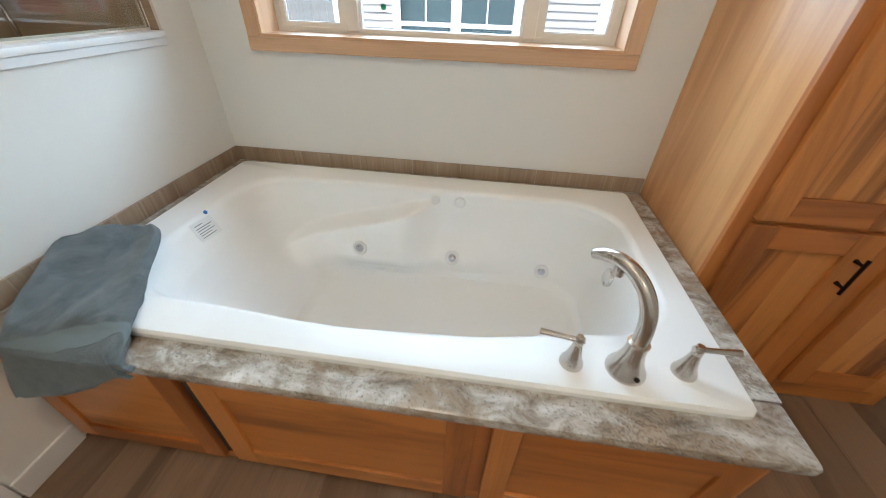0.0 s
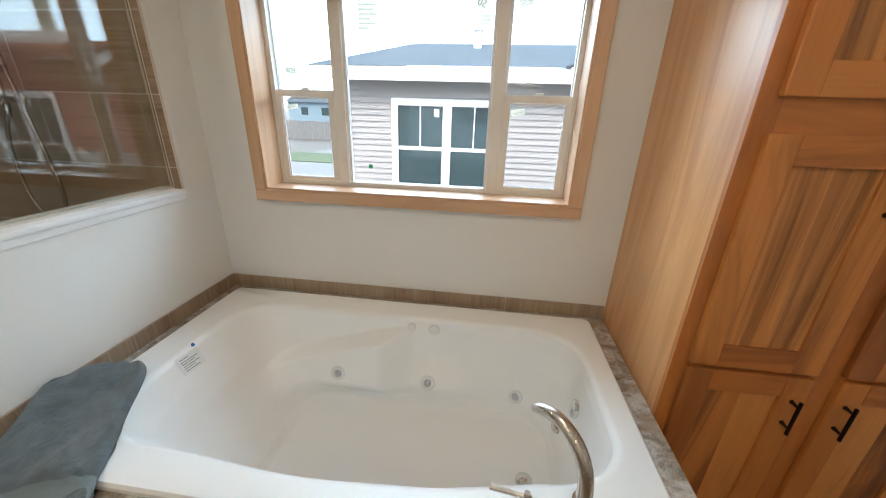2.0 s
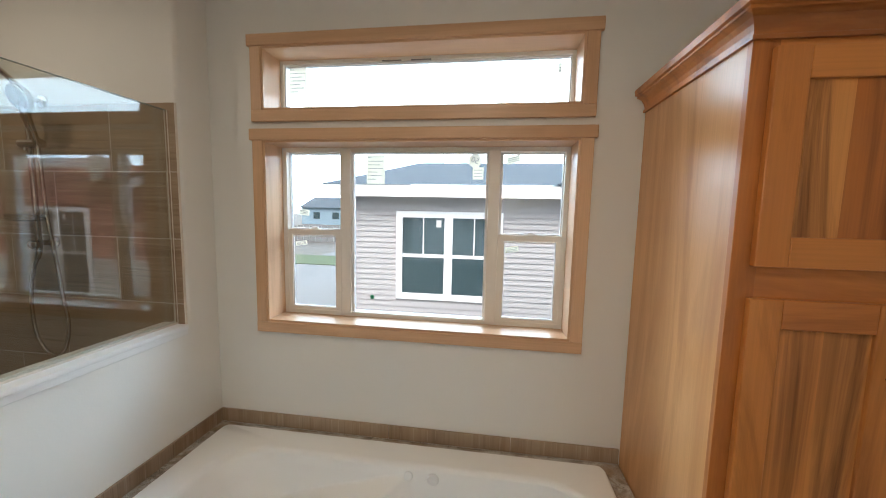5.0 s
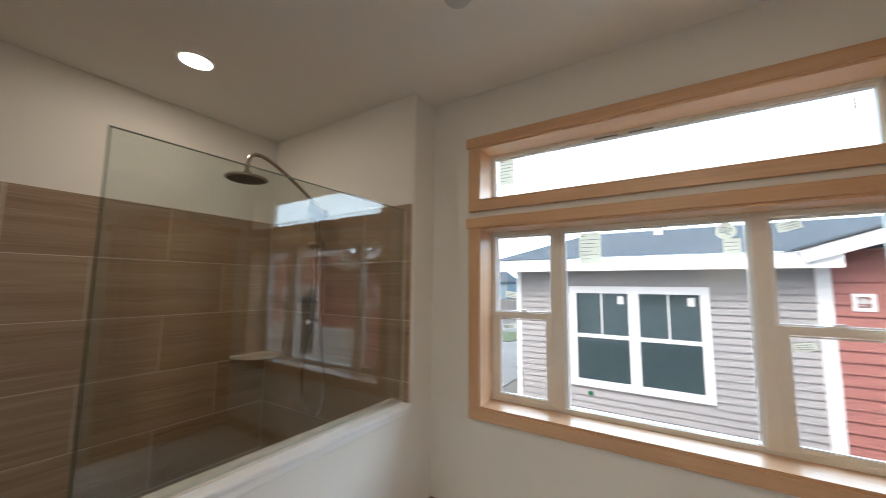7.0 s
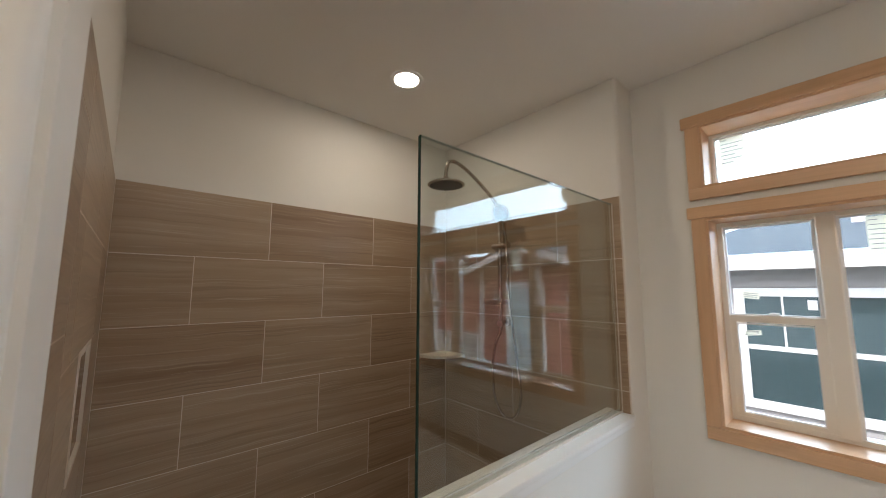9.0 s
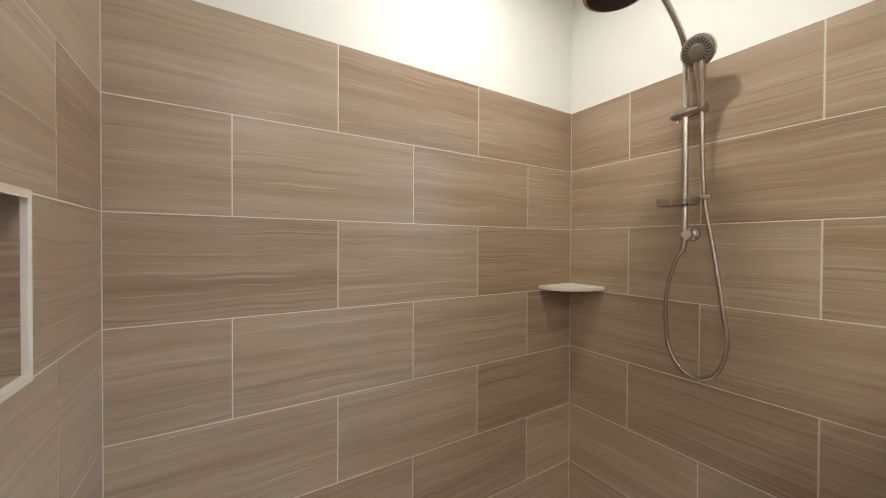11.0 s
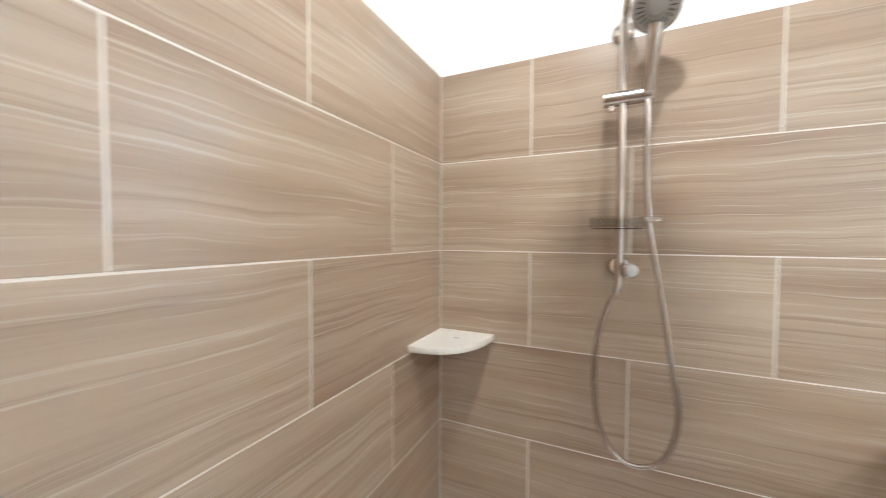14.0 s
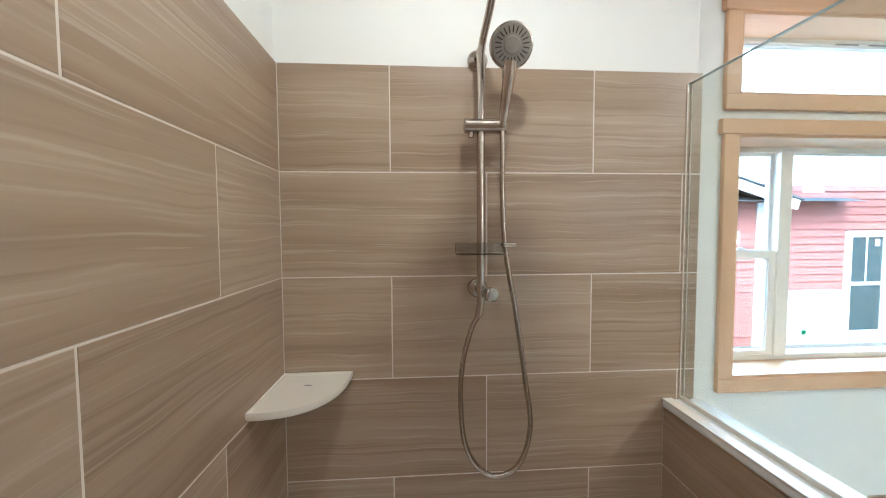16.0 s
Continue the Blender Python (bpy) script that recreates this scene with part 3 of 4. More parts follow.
deck = thing("tub_deck", "mottled grey-brown laminate bathtub deck", "countertop", at=(HX, DY0, DZ - 0.038))
IN = deck.matrix_basis.inverted()
for name, row in (
        ("front_ledge", (HX, DX1, DY0, TY0 + 0.06, DZ - 0.038, DZ)),
        ("back_ledge", (HX, DX1, TY1 - 0.06, YW - 0.011, DZ - 0.036, DZ - 0.0005)),
        ("side_ledge", (HX, TX0 + 0.06, TY0 + 0.06, TY1 - 0.06, DZ - 0.036, DZ - 0.0005)),
        ("side_ledge", (TX1 - 0.06, DX1, TY0 + 0.06, TY1 - 0.06, DZ - 0.038, DZ - 0.0005))):
    ledge = boxes(row, bevel=0.012 if name == "front_ledge" else 0.0)
    ledge.transform(IN)
    part(name, ledge, M_GRAN, deck, smooth=True)


# backsplash strips in short tiles
bs = thing("backsplash", "low striated taupe tile strip behind the bathtub", "backsplash", kind="structure")
BZ = 0.572
x = HX + 0.001
for w in (0.33, 0.61, 0.61, 0.498):
    part("tile", boxes((x + 0.001, x + w - 0.001, YW - 0.010, YW, DZ, BZ), bevel=0.0015), M_BS, bs)
    x += w
y = YW - 0.011
for w in (0.30, 0.61, 0.29):
    part("tile", boxes((HX, HX + 0.010, y - w + 0.001, y - 0.001, DZ, BZ), bevel=0.0015), M_BS, bs)
    y -= w


def door(parent, x0, x1, z0, z1, y, handle=None, wide=0.062, along="z"):
    """A hickory cabinet door with stiles, rails, a recessed panel and a bar pull."""
    t, w = 0.02, wide
    d = thing("door", "", "")
    d.parent = parent
    for r in ((x0, x0 + w), (x1 - w, x1)):
        part("stile", boxes((r[0], r[1], y, y + t, z0, z1), bevel=0.003), M_HICK_Z, d)
    for r in ((z1 - w, z1), (z0, z0 + w)):
        part("rail", boxes((x0 + w, x1 - w, y + 0.0005, y + t, r[0], r[1]), bevel=0.002), M_HICK_X, d)
    n = max(1, round((x1 - x0 - 2 * w) / 0.09)) if along == "z" else 1
    step = (x1 - x0 - 2 * w) / n
    for k in range(n):
        a = x0 + w + k * step
        part("panel", boxes((a, a + step, y + 0.010, y + t - 0.002, z0 + w, z1 - w)), M_PANEL if along == "z" else M_HICK_X, d)
    if handle:
        hx, hz0, hz1 = handle
        bm = bmesh.new()
        tube(bm, [(hx, y - 0.03, hz0), (hx, y - 0.03, (hz0 + hz1) / 2), (hx, y - 0.03, hz1)], 0.0055, 10, 2)
        for z in (hz0 + 0.022, hz1 - 0.022):
            tube(bm, [(hx, y + 0.001, z), (hx, y - 0.015, z), (hx, y - 0.03, z)], [0.0075, 0.0045, 0.0045], 10, 2)
        part("handle", bm, M_BRONZE, d, "dark bronze bar pull", True)
    return d


# tub apron cabinet
ap = thing("tub_apron_cabinet", "hickory panelled cabinet front under the bathtub deck", "cabinet", at=(0, 0, 0))
AY = 0.427
# dark strip painted in as the shade between two doors
part("gap_shade", boxes((-0.665, -0.622, AY + 0.0015, AY + 0.003, FZ + 0.05, DZ - 0.075)), M_GAP_DARK, ap)
part("body", boxes((HX + 0.013, 0.802, AY + 0.02, AY + 0.04, FZ, DZ - 0.038), (0.782, 0.802, AY + 0.04, 1.0, FZ, DZ - 0.038)), M_HICK_X, ap)
part("top_rail", boxes((HX + 0.013, 0.802, AY + 0.004, AY + 0.02, DZ - 0.075, DZ - 0.038)), M_HICK_X, ap)
part("bottom_rail", boxes((HX + 0.013, 0.802, AY + 0.004, AY + 0.02, FZ, FZ + 0.05)), M_HICK_X, ap)
for a, b in ((HX + 0.013, -1.19), (0.115, 0.175), (0.74, 0.802)):
    part("face_stile", boxes((a, b, AY + 0.003, AY + 0.02, FZ + 0.05, DZ - 0.075)), M_HICK_Z, ap)
for a, b in ((-1.20, -0.665), (-0.622, 0.124), (0.167, 0.768)):
    door(ap, a, b, FZ + 0.04, DZ - 0.068, AY - 0.016, None, 0.07, "x")

# tall linen cabinet
CX0, CX1, CY = 0.833, 1.737, 0.988
cab = thing("linen_cabinet", "tall hickory linen cabinet with crown moulding", "cabinet")
CTOP = 2.105
part("side_panel", boxes((CX0, CX0 + 0.018, CY + 0.002, YW - 0.002, FZ, CTOP)), M_SIDE, cab, "pale hickory veneer side panel")
part("side_panel", boxes((CX1 - 0.018, CX1, CY + 0.002, YW - 0.002, FZ, CTOP)), M_SIDE, cab)
part("back_panel", boxes((CX0 + 0.018, CX1 - 0.018, YW - 0.02, YW - 0.002, FZ, CTOP)), M_SIDE, cab)
part("top_panel", boxes((CX0 + 0.018, CX1 - 0.018, CY + 0.02, YW - 0.02, CTOP - 0.02, CTOP)), M_SIDE, cab)
for a, b in ((CX0 - 0.001, CX0 + 0.062), (1.236, 1.334), (CX1 - 0.06, CX1)):
    part("face_stile", boxes((a, b, CY, CY + 0.02, FZ, CTOP), bevel=0.0015), M_HICK_Z, cab)
for z0, z1 in ((FZ, 0.06), (0.715, 0.755), (1.435, 1.54), (2.06, CTOP)):
    part("face_rail", boxes((CX0 + 0.062, 1.236, CY + 0.001, CY + 0.02, z0, z1)), M_HICK_X, cab)
    part("face_rail", boxes((1.334, CX1 - 0.06, CY + 0.001, CY + 0.02, z0, z1)), M_HICK_X, cab)
# added sheet, coloured near-black as the shade behind the doors
part("dark_backing", boxes((CX0 + 0.02, CX1 - 0.02, CY + 0.021, CY + 0.03, FZ, CTOP - 0.02)), M_GAP_DARK, cab)
for a, b, hx in ((CX0 + 0.043, 1.247, 1.208), (1.323, CX1 - 0.043, 1.362)):
    door(cab, a, b, 0.05, 0.728, CY - 0.02, (hx, 0.53, 0.66), 0.078)
    door(cab, a, b, 0.744, 1.446, CY - 0.02, (hx, 1.235, 1.365), 0.078)
    door(cab, a, b, 1.530, 2.072, CY - 0.02, (hx, 1.57, 1.70), 0.078)


def crown():
    """A swept cove moulding round the cabinet's head, mitred at its corner."""
    prof = [(0.0, 0.0), (0.009, 0.0), (0.010, 0.010), (0.004, 0.013), (0.005, 0.022), (0.010, 0.036), (0.019, 0.049), (0.031, 0.057), (0.037, 0.059), (0.037, 0.066), (0.046, 0.069), (0.048, 0.090), (0.044, 0.094), (0.0, 0.094)]
    bm = bmesh.new()
    rows = []
    for o, z in prof:
        z += CTOP - 0.012
        rows.append([bm.verts.new(q) for q in ((CX0 - o, YW - 0.001, z), (CX0 - o, CY - o, z), (CX1 + o, CY - o, z), (CX1 + o, YW - 0.001, z))])
    for a, b in zip(rows, rows[1:]):
        for k in range(3):
            bm.faces.new((a[k], a[k + 1], b[k + 1], b[k]))
    return bm


part("crown_moulding", crown(), M_HICK_X, cab, "stepped hickory crown moulding")

# ---- tub filler ----


def bell(r, h, neck):
    return [(r, 0), (r, 0.004), (r * 0.97, 0.008), (r * 0.72, h * 0.30), (r * 0.52, h * 0.62), (neck, h * 0.92), (neck * 1.12, h * 0.94), (neck * 1.12, h), (neck * 0.9, h)]


FX, FY = 0.471, 0.556
fau = thing("tub_faucet", "brushed nickel arched bathtub spout on the tub rim", "faucet")
part("base", spun(bmesh.new(), bell(0.047, 0.10, 0.022), pose(FX, FY, TZ)), M_NICK, fau, smooth=True)
dx, dy = -0.70, 0.71
arc = [(0, 0.10), (0.002, 0.145), (0.012, 0.19), (0.034, 0.23), (0.070, 0.26), (0.108, 0.27), (0.145, 0.262), (0.168, 0.25)]
part("spout", tube(bmesh.new(), [(FX + dx * s, FY + dy * s, TZ + h) for s, h in arc], [0.019, 0.0185, 0.018, 0.0175, 0.017, 0.0165, 0.015, 0.012], 16), M_NICK, fau, smooth=True)
part("diverter", tube(bmesh.new(), [(FX + dx * 0.10, FY + dy * 0.10, TZ + 0.262), (FX + dx * 0.10, FY + dy * 0.10, TZ + 0.25), (FX + dx * 0.10, FY + dy * 0.10, TZ + 0.232)], [0.013, 0.014, 0.011]), M_NICK, fau, smooth=True)
part("set_screw", disc_on(bmesh.new(), (FX + 0.012, FY - 0.041, TZ + 0.016), (0.25, -1, 0.25), [(0.006, -0.003), (0.006, 0.002), (0.003, 0.002)], 12), M_BRONZE, fau)
for hx, hy, ax, ay in ((0.342, 0.555, -1, 0.12), (0.612, 0.570, 1, 0.02)):
    hd = thing("faucet_handle", "brushed nickel lever handle on a bell base", "faucet handle", "bathtub lever handles")
    part("base", spun(bmesh.new(), bell(0.029, 0.078, 0.0105), pose(hx, hy, TZ)), M_NICK, hd, smooth=True)
    part("lever", tube(bmesh.new(), [(hx - ax * 0.012, hy - ay * 0.012, TZ + 0.086), (hx + ax * 0.03, hy + ay * 0.03, TZ + 0.086), (hx + ax * 0.09, hy + ay * 0.09, TZ + 0.088)], [0.008, 0.0065, 0.0085], 12), M_NICK, hd, smooth=True)
    part("hub", tube(bmesh.new(), [(hx, hy, TZ + 0.072), (hx, hy, TZ + 0.085), (hx, hy, TZ + 0.098)], [0.011, 0.012, 0.008], 14), M_NICK, hd, smooth=True)


# ---- towel draped over the deck's corner ----


def curve_at(pts, v):
    """A smooth line through (v, x, y, z) rows."""
    k = max(i for i in range(len(pts) - 1) if pts[i][0] <= v or i == 0)
    t = (v - pts[k][0]) / (pts[k + 1][0] - pts[k][0])
    a, b, c, d = (Vector(pts[min(max(q, 0), len(pts) - 1)][1:]) for q in (k - 1, k, k + 1, k + 2))
    return 0.5 * (2 * b + (c - a) * t + (2 * a - 5 * b + 4 * c - d) * t * t + (3 * b - a - 3 * c + d) * t ** 3)


EDGE_W = [(0, -1.200, 0.690, 0.612), (0.30, -1.150, 0.585, 0.590), (0.55, -1.092, 0.462, 0.572), (0.68, -1.062, 0.396, 0.545), (0.80, -1.085, 0.374, 0.465), (1, -1.145, 0.364, 0.318)]
EDGE_E = [(0, -1.062, 0.886, 0.566), (0.12, -0.972, 0.812, 0.566), (0.45, -0.845, 0.600, 0.562), (0.75, -0.755, 0.475, 0.552), (1, -0.705, 0.402, 0.515)]


def towel_mesh(u0, u1, v0, v1, lift, thick, seed, nu=56, nv=72):
    """A sheet between the towel's two edges: rests on the rim and falls over the deck's front edge."""
    bm = bmesh.new()
    grid = []
    for j in range(nv + 1):
        v = v0 + (v1 - v0) * j / nv
        w, e = curve_at(EDGE_W, v), curve_at(EDGE_E, v)
        row = []
        for i in range(nu + 1):
            u = u0 + (u1 - u0) * i / nu
            q = w.lerp(e, u)
            q.y += 0.075 * math.sin(math.pi * u) * (1 - v) ** 3
            q.y -= 0.020 * math.sin(math.pi * u) * smoothstep(0.6, 0.9, v)
            q.z -= 0.020 * math.sin(math.pi * u) * (1 - smoothstep(0.3, 0.7, v))
            q.z -= 0.035 * smoothstep(0.7, 1.0, v) * math.sin(math.pi * min(u * 1.15, 1))
            q += Vector((0.010, 0.008, 0.012)) * noise.noise((u * 3.2 + seed, v * 5.5, 1.7)) + Vector((0.002, 0.004, 0.007)) * noise.noise((u * 9, v * 12 + seed, 0.4))
            q.z += 0.006 * math.sin(5.0 * v + 7 * u) * (1 - smoothstep(0.6, 0.8, v)) - 0.02 * (smoothstep(0.90, 1.0, u) + 0.5 * smoothstep(0.06, 0.0, u))
            q.z += lift
            q.y -= lift * 0.8 * smoothstep(0.65, 0.8, v)
            over = smoothstep(0.545, 0.505, q.z)
            q.y += (min(q.y, 0.378 + min(lift, 0) * 0.3) - q.y) * over
            row.append(bm.verts.new(q))
        grid.append(row)
    under = []
    for j in range(nv + 1):
        row = []
        for i in range(nu + 1):
            q = grid[j][i].co
            du = grid[j][min(i + 1, nu)].co - grid[j][max(i - 1, 0)].co
            dv = grid[min(j + 1, nv)][i].co - grid[max(j - 1, 0)][i].co
            n = dv.cross(du).normalized()
            row.append(bm.verts.new(q - n * thick))
        under.append(row)
    for j in range(nv):
        for i in range(nu):
            bm.faces.new((grid[j][i], grid[j][i + 1], grid[j + 1][i + 1], grid[j + 1][i]))
            bm.faces.new((under[j][i], under[j + 1][i], under[j + 1][i + 1], under[j][i + 1]))
    for j in range(nv):
        bm.faces.new((grid[j][0], grid[j + 1][0], under[j + 1][0], under[j][0]))
        bm.faces.new((grid[j][nu], under[j][nu], under[j + 1][nu], grid[j + 1][nu]))
    for i in range(nu):
        bm.faces.new((grid[0][i], under[0][i], under[0][i + 1], grid[0][i + 1]))
        bm.faces.new((grid[nv][i], grid[nv][i + 1], under[nv][i + 1], under[nv][i]))
    return bm


towel = thing("towel", "folded blue-grey terry towel draped over the tub deck corner", "towel")
part("upper_fold", towel_mesh(0, 1, 0, 1, 0.0, 0.015, 0.0), M_TERRY, towel, smooth=True)
part("lower_fold", towel_mesh(0.02, 0.985, 0.03, 0.985, -0.021, 0.010, 0.4), M_TERRY, towel, smooth=True)
part("woven_band", towel_mesh(0.003, 0.997, 0.71, 0.775, 0.0016, 0.0012, 0.0, 56, 10), M_BAND, towel, "paler flat woven band", True)

# ---- shower ----
glass = thing("shower_screen", "clear frameless glass shower panel on the low wall", "shower screen")
GX, GT, GY0, GY1, GZ0, GZ1 = -1.268, 0.010, 0.228, YN - 0.004, 1.104, 2.085
sheet = boxes((GX - GT / 2, GX + GT / 2, GY0 + 0.002, GY1, GZ0, GZ1 - 0.002))
bmesh.ops.delete(sheet, geom=[f for f in sheet.faces if abs(f.normal.x) < 0.5], context="FACES_ONLY")  # the ends are the polished edges below
p = part("pane", sheet, M_SGLASS, glass, "clear toughened glass")
p.visible_shadow = False
part("polished_edge", boxes((GX - GT / 2, GX + GT / 2, GY0 - 0.001, GY0 + 0.0015, GZ0, GZ1)), M_EDGE, glass, "dark green polished edge")
part("top_edge", boxes((GX - GT / 2 - 0.0003, GX + GT / 2 + 0.0003, GY0 + 0.0015, GY1, GZ1 - 0.0018, GZ1)), M_EDGE_PALE, glass, "grey-green polished top edge")
part("bottom_seal", boxes((GX - 0.009, GX - GT / 2 - 0.0005, GY0, GY1, 1.1005, 1.114), (GX + GT / 2 + 0.0005, GX + 0.009, GY0, GY1, 1.1005, 1.108)), M_CAPTILE, glass, "slim pale sealant bead")
part("wall_seal", boxes((GX - 0.008, GX - GT / 2 - 0.0005, YN - 0.004, YN - 0.001, 1.108, GZ1), (GX + GT / 2 + 0.0005, GX + 0.008, YN - 0.004, YN - 0.001, 1.108, GZ1)), M_CAPTILE, glass, "slim pale sealant bead")

pan = bmesh.new()
box(pan, XW + 0.001, HI - 0.001, YS + 0.001, YN - 0.001, FZ, FZ + 0.05)
box(pan, HI, HX, YS + 0.001, HE - 0.001, FZ, FZ + 0.11, bevel=0.012)
tagged(part("shower_pan", pan, M_ACRYL, smooth=True), "white moulded shower base with low curb", "shower base")

# slide bar, hand shower, rain head
BX, BY = -1.925, YN - 0.062
bar = thing("shower_riser", "brushed nickel shower riser with rain head and hose", "shower")
part("rail", tube(bmesh.new(), [(BX, BY, 1.43), (BX, BY, 1.8), (BX, BY, 2.14)], 0.0115, 14, 2), M_NICK_DIM, bar, smooth=True)
for z, rr in ((1.468, 0.030), (2.135, 0.030)):
    flange = bmesh.new()
    disc_on(flange, (BX, YN, z), (0, -1, 0), [(rr, 0), (rr, 0.006), (rr * 0.8, 0.014), (0.012, 0.018), (0.012, 0.055)])
    part("wall_flange", flange, M_NICK_DIM, bar, smooth=True)
part("diverter", disc_on(bmesh.new(), (BX + 0.012, BY - 0.005, 1.463), (0.35, -1, 0), [(0.014, 0), (0.014, 0.02), (0.020, 0.024), (0.020, 0.04), (0.016, 0.044)]), M_NICK_DIM, bar, smooth=True)
arm = [(BX, BY, 2.12), (BX + 0.004, BY - 0.012, 2.16), (BX + 0.012, BY - 0.07, 2.21), (BX + 0.014, BY - 0.17, 2.275), (BX + 0.008, BY - 0.28, 2.340), (BX - 0.001, BY - 0.365, 2.376), (BX - 0.007, BY - 0.418, 2.366), (BX - 0.008, BY - 0.438, 2.312), (BX - 0.008, BY - 0.438, 2.265)]
part("arm", tube(bmesh.new(), arm, 0.0105, 14), M_NICK_DIM, bar, smooth=True)
head = part("rain_head", spun(bmesh.new(), [(0.094, 0), (0.102, 0.003), (0.103, 0.008), (0.098, 0.013), (0.05, 0.022), (0.02, 0.03), (0.017, 0.05)], pose(BX - 0.008, BY - 0.438, 2.228), 40), M_NICK_DIM, bar, "round brushed nickel rain head", True)
part("nozzle_plate", spun(bmesh.new(), [(0.090, 0), (0.090, 0.003), (0.02, 0.003)], pose(BX - 0.008, BY - 0.438, 2.2265), 40), M_BRONZE, head, "dark rubber nozzle plate")
holder = bmesh.new()
tube(holder, [(BX - 0.046, BY, 1.930), (BX, BY, 1.930), (BX + 0.070, BY - 0.004, 1.930)], 0.020, 18, 2)
part("slider", holder, M_NICK_DIM, bar, smooth=True)
part("slider_knob", tube(bmesh.new(), [(BX - 0.028, BY, 1.916), (BX - 0.028, BY, 1.905), (BX - 0.028, BY, 1.898)], 0.008, 12, 2), M_NICK_DIM, bar, smooth=True)
hs = thing("hand_shower", "brushed nickel hand shower held on the slide bar", "hand shower")
hp = Vector((BX + 0.058, BY - 0.012, 1.925))
part("handle", tube(bmesh.new(), [hp, hp + Vector((0.004, -0.018, 0.06)), hp + Vector((0.008, -0.034, 0.11)), hp + Vector((0.010, -0.044, 0.155))], [0.0125, 0.014, 0.0165, 0.021], 16), M_NICK_DIM, hs, smooth=True)
hc, hn = hp + Vector((0.010, -0.052, 0.192)), Vector((-0.05, -1, -0.38)).normalized()
face = part("spray_head", disc_on(bmesh.new(), hc, hn, [(0.03, -0.026), (0.052, -0.012), (0.057, 0.002), (0.055, 0.012), (0.048, 0.014)], 32), M_NICK_DIM, hs, smooth=True)
part("spray_plate", disc_on(bmesh.new(), hc, hn, [(0.052, 0.0125), (0.050, 0.0155), (0.022, 0.0165), (0.020, 0.020), (0.005, 0.021)], 32), nickel("grey_spray_plate", 0.4, (0.30, 0.28, 0.25)), face, "dark grey spray plate", True)
hm = Matrix.Translation(hc) @ hn.to_track_quat("Z", "Y").to_matrix().to_4x4()
nz = bmesh.new()
for k in range(22):
    a = 2 * math.pi * k / 22
    box(nz, -0.0012, 0.0012, 0.028, 0.044, 0.0155, 0.0178)
    for v in list(nz.verts)[-8:]:
        v.co = hm @ (Matrix.Rotation(a, 4, "Z") @ v.co)
part("spray_slots", nz, M_BRONZE, face)
hose = [(BX, BY, 1.425), (BX - 0.006, BY - 0.004, 1.40), (BX - 0.028, BY - 0.006, 1.36), (BX - 0.052, BY - 0.008, 1.27), (BX - 0.060, BY - 0.010, 1.165), (BX - 0.048, BY - 0.010, 1.03), (BX - 0.004, BY - 0.010, 0.95), (BX + 0.052, BY - 0.010, 0.927),
        (BX + 0.112, BY - 0.010, 0.962), (BX + 0.143, BY - 0.010, 1.07), (BX + 0.126, BY - 0.010, 1.22), (BX + 0.100, BY - 0.008, 1.40), (BX + 0.070, BY - 0.006, 1.58), (BX + 0.060, BY - 0.006, 1.75), (BX + 0.060, BY - 0.008, 1.85), (BX + 0.058, BY - 0.010, 1.915)]
part("hose", tube(bmesh.new(), hose, 0.0075, 10, 8), M_NICK_DIM, hs, "ribbed metal shower hose", True)
part("hose_nut", tube(bmesh.new(), [(BX, BY, 1.44), (BX - 0.002, BY - 0.002, 1.42), (BX - 0.008, BY - 0.004, 1.395)], [0.011, 0.0115, 0.010], 12, 3), M_NICK_DIM, hs, smooth=True)
dish = thing("soap_dish", "small clear plastic soap dish on the slide bar", "soap dish")
M_CLEAR = pane_mat("clear_plastic", (0.84, 0.835, 0.82), 2.2)
dbm = bmesh.new()
for z0, z1, rr in ((1.575, 1.578, 0.0), (1.578, 1.606, 1.0)):
    pts = resample(outline(BX - 0.075, BX + 0.055, BY - 0.085, BY + 0.02, 0.035, 8), 40)
    if rr == 0:
        dbm.faces.new([dbm.verts.new((q.x, q.y, z0)) for q in pts])
    else:
        lo, hi = [dbm.verts.new((q.x, q.y, z0)) for q in pts], [dbm.verts.new((q.x, q.y, z1)) for q in pts]
        for k in range(40):
            dbm.faces.new((lo[k], lo[(k + 1) % 40], hi[(k + 1) % 40], hi[k]))
bmesh.ops.solidify(dbm, geom=list(dbm.faces), thickness=0.003)
part("tray", dbm, M_CLEAR, dish, smooth=True)
part("clip", boxes((BX + 0.055, BX + 0.095, BY - 0.03, BY - 0.008, 1.592, 1.606), bevel=0.004), M_NICK, dish)


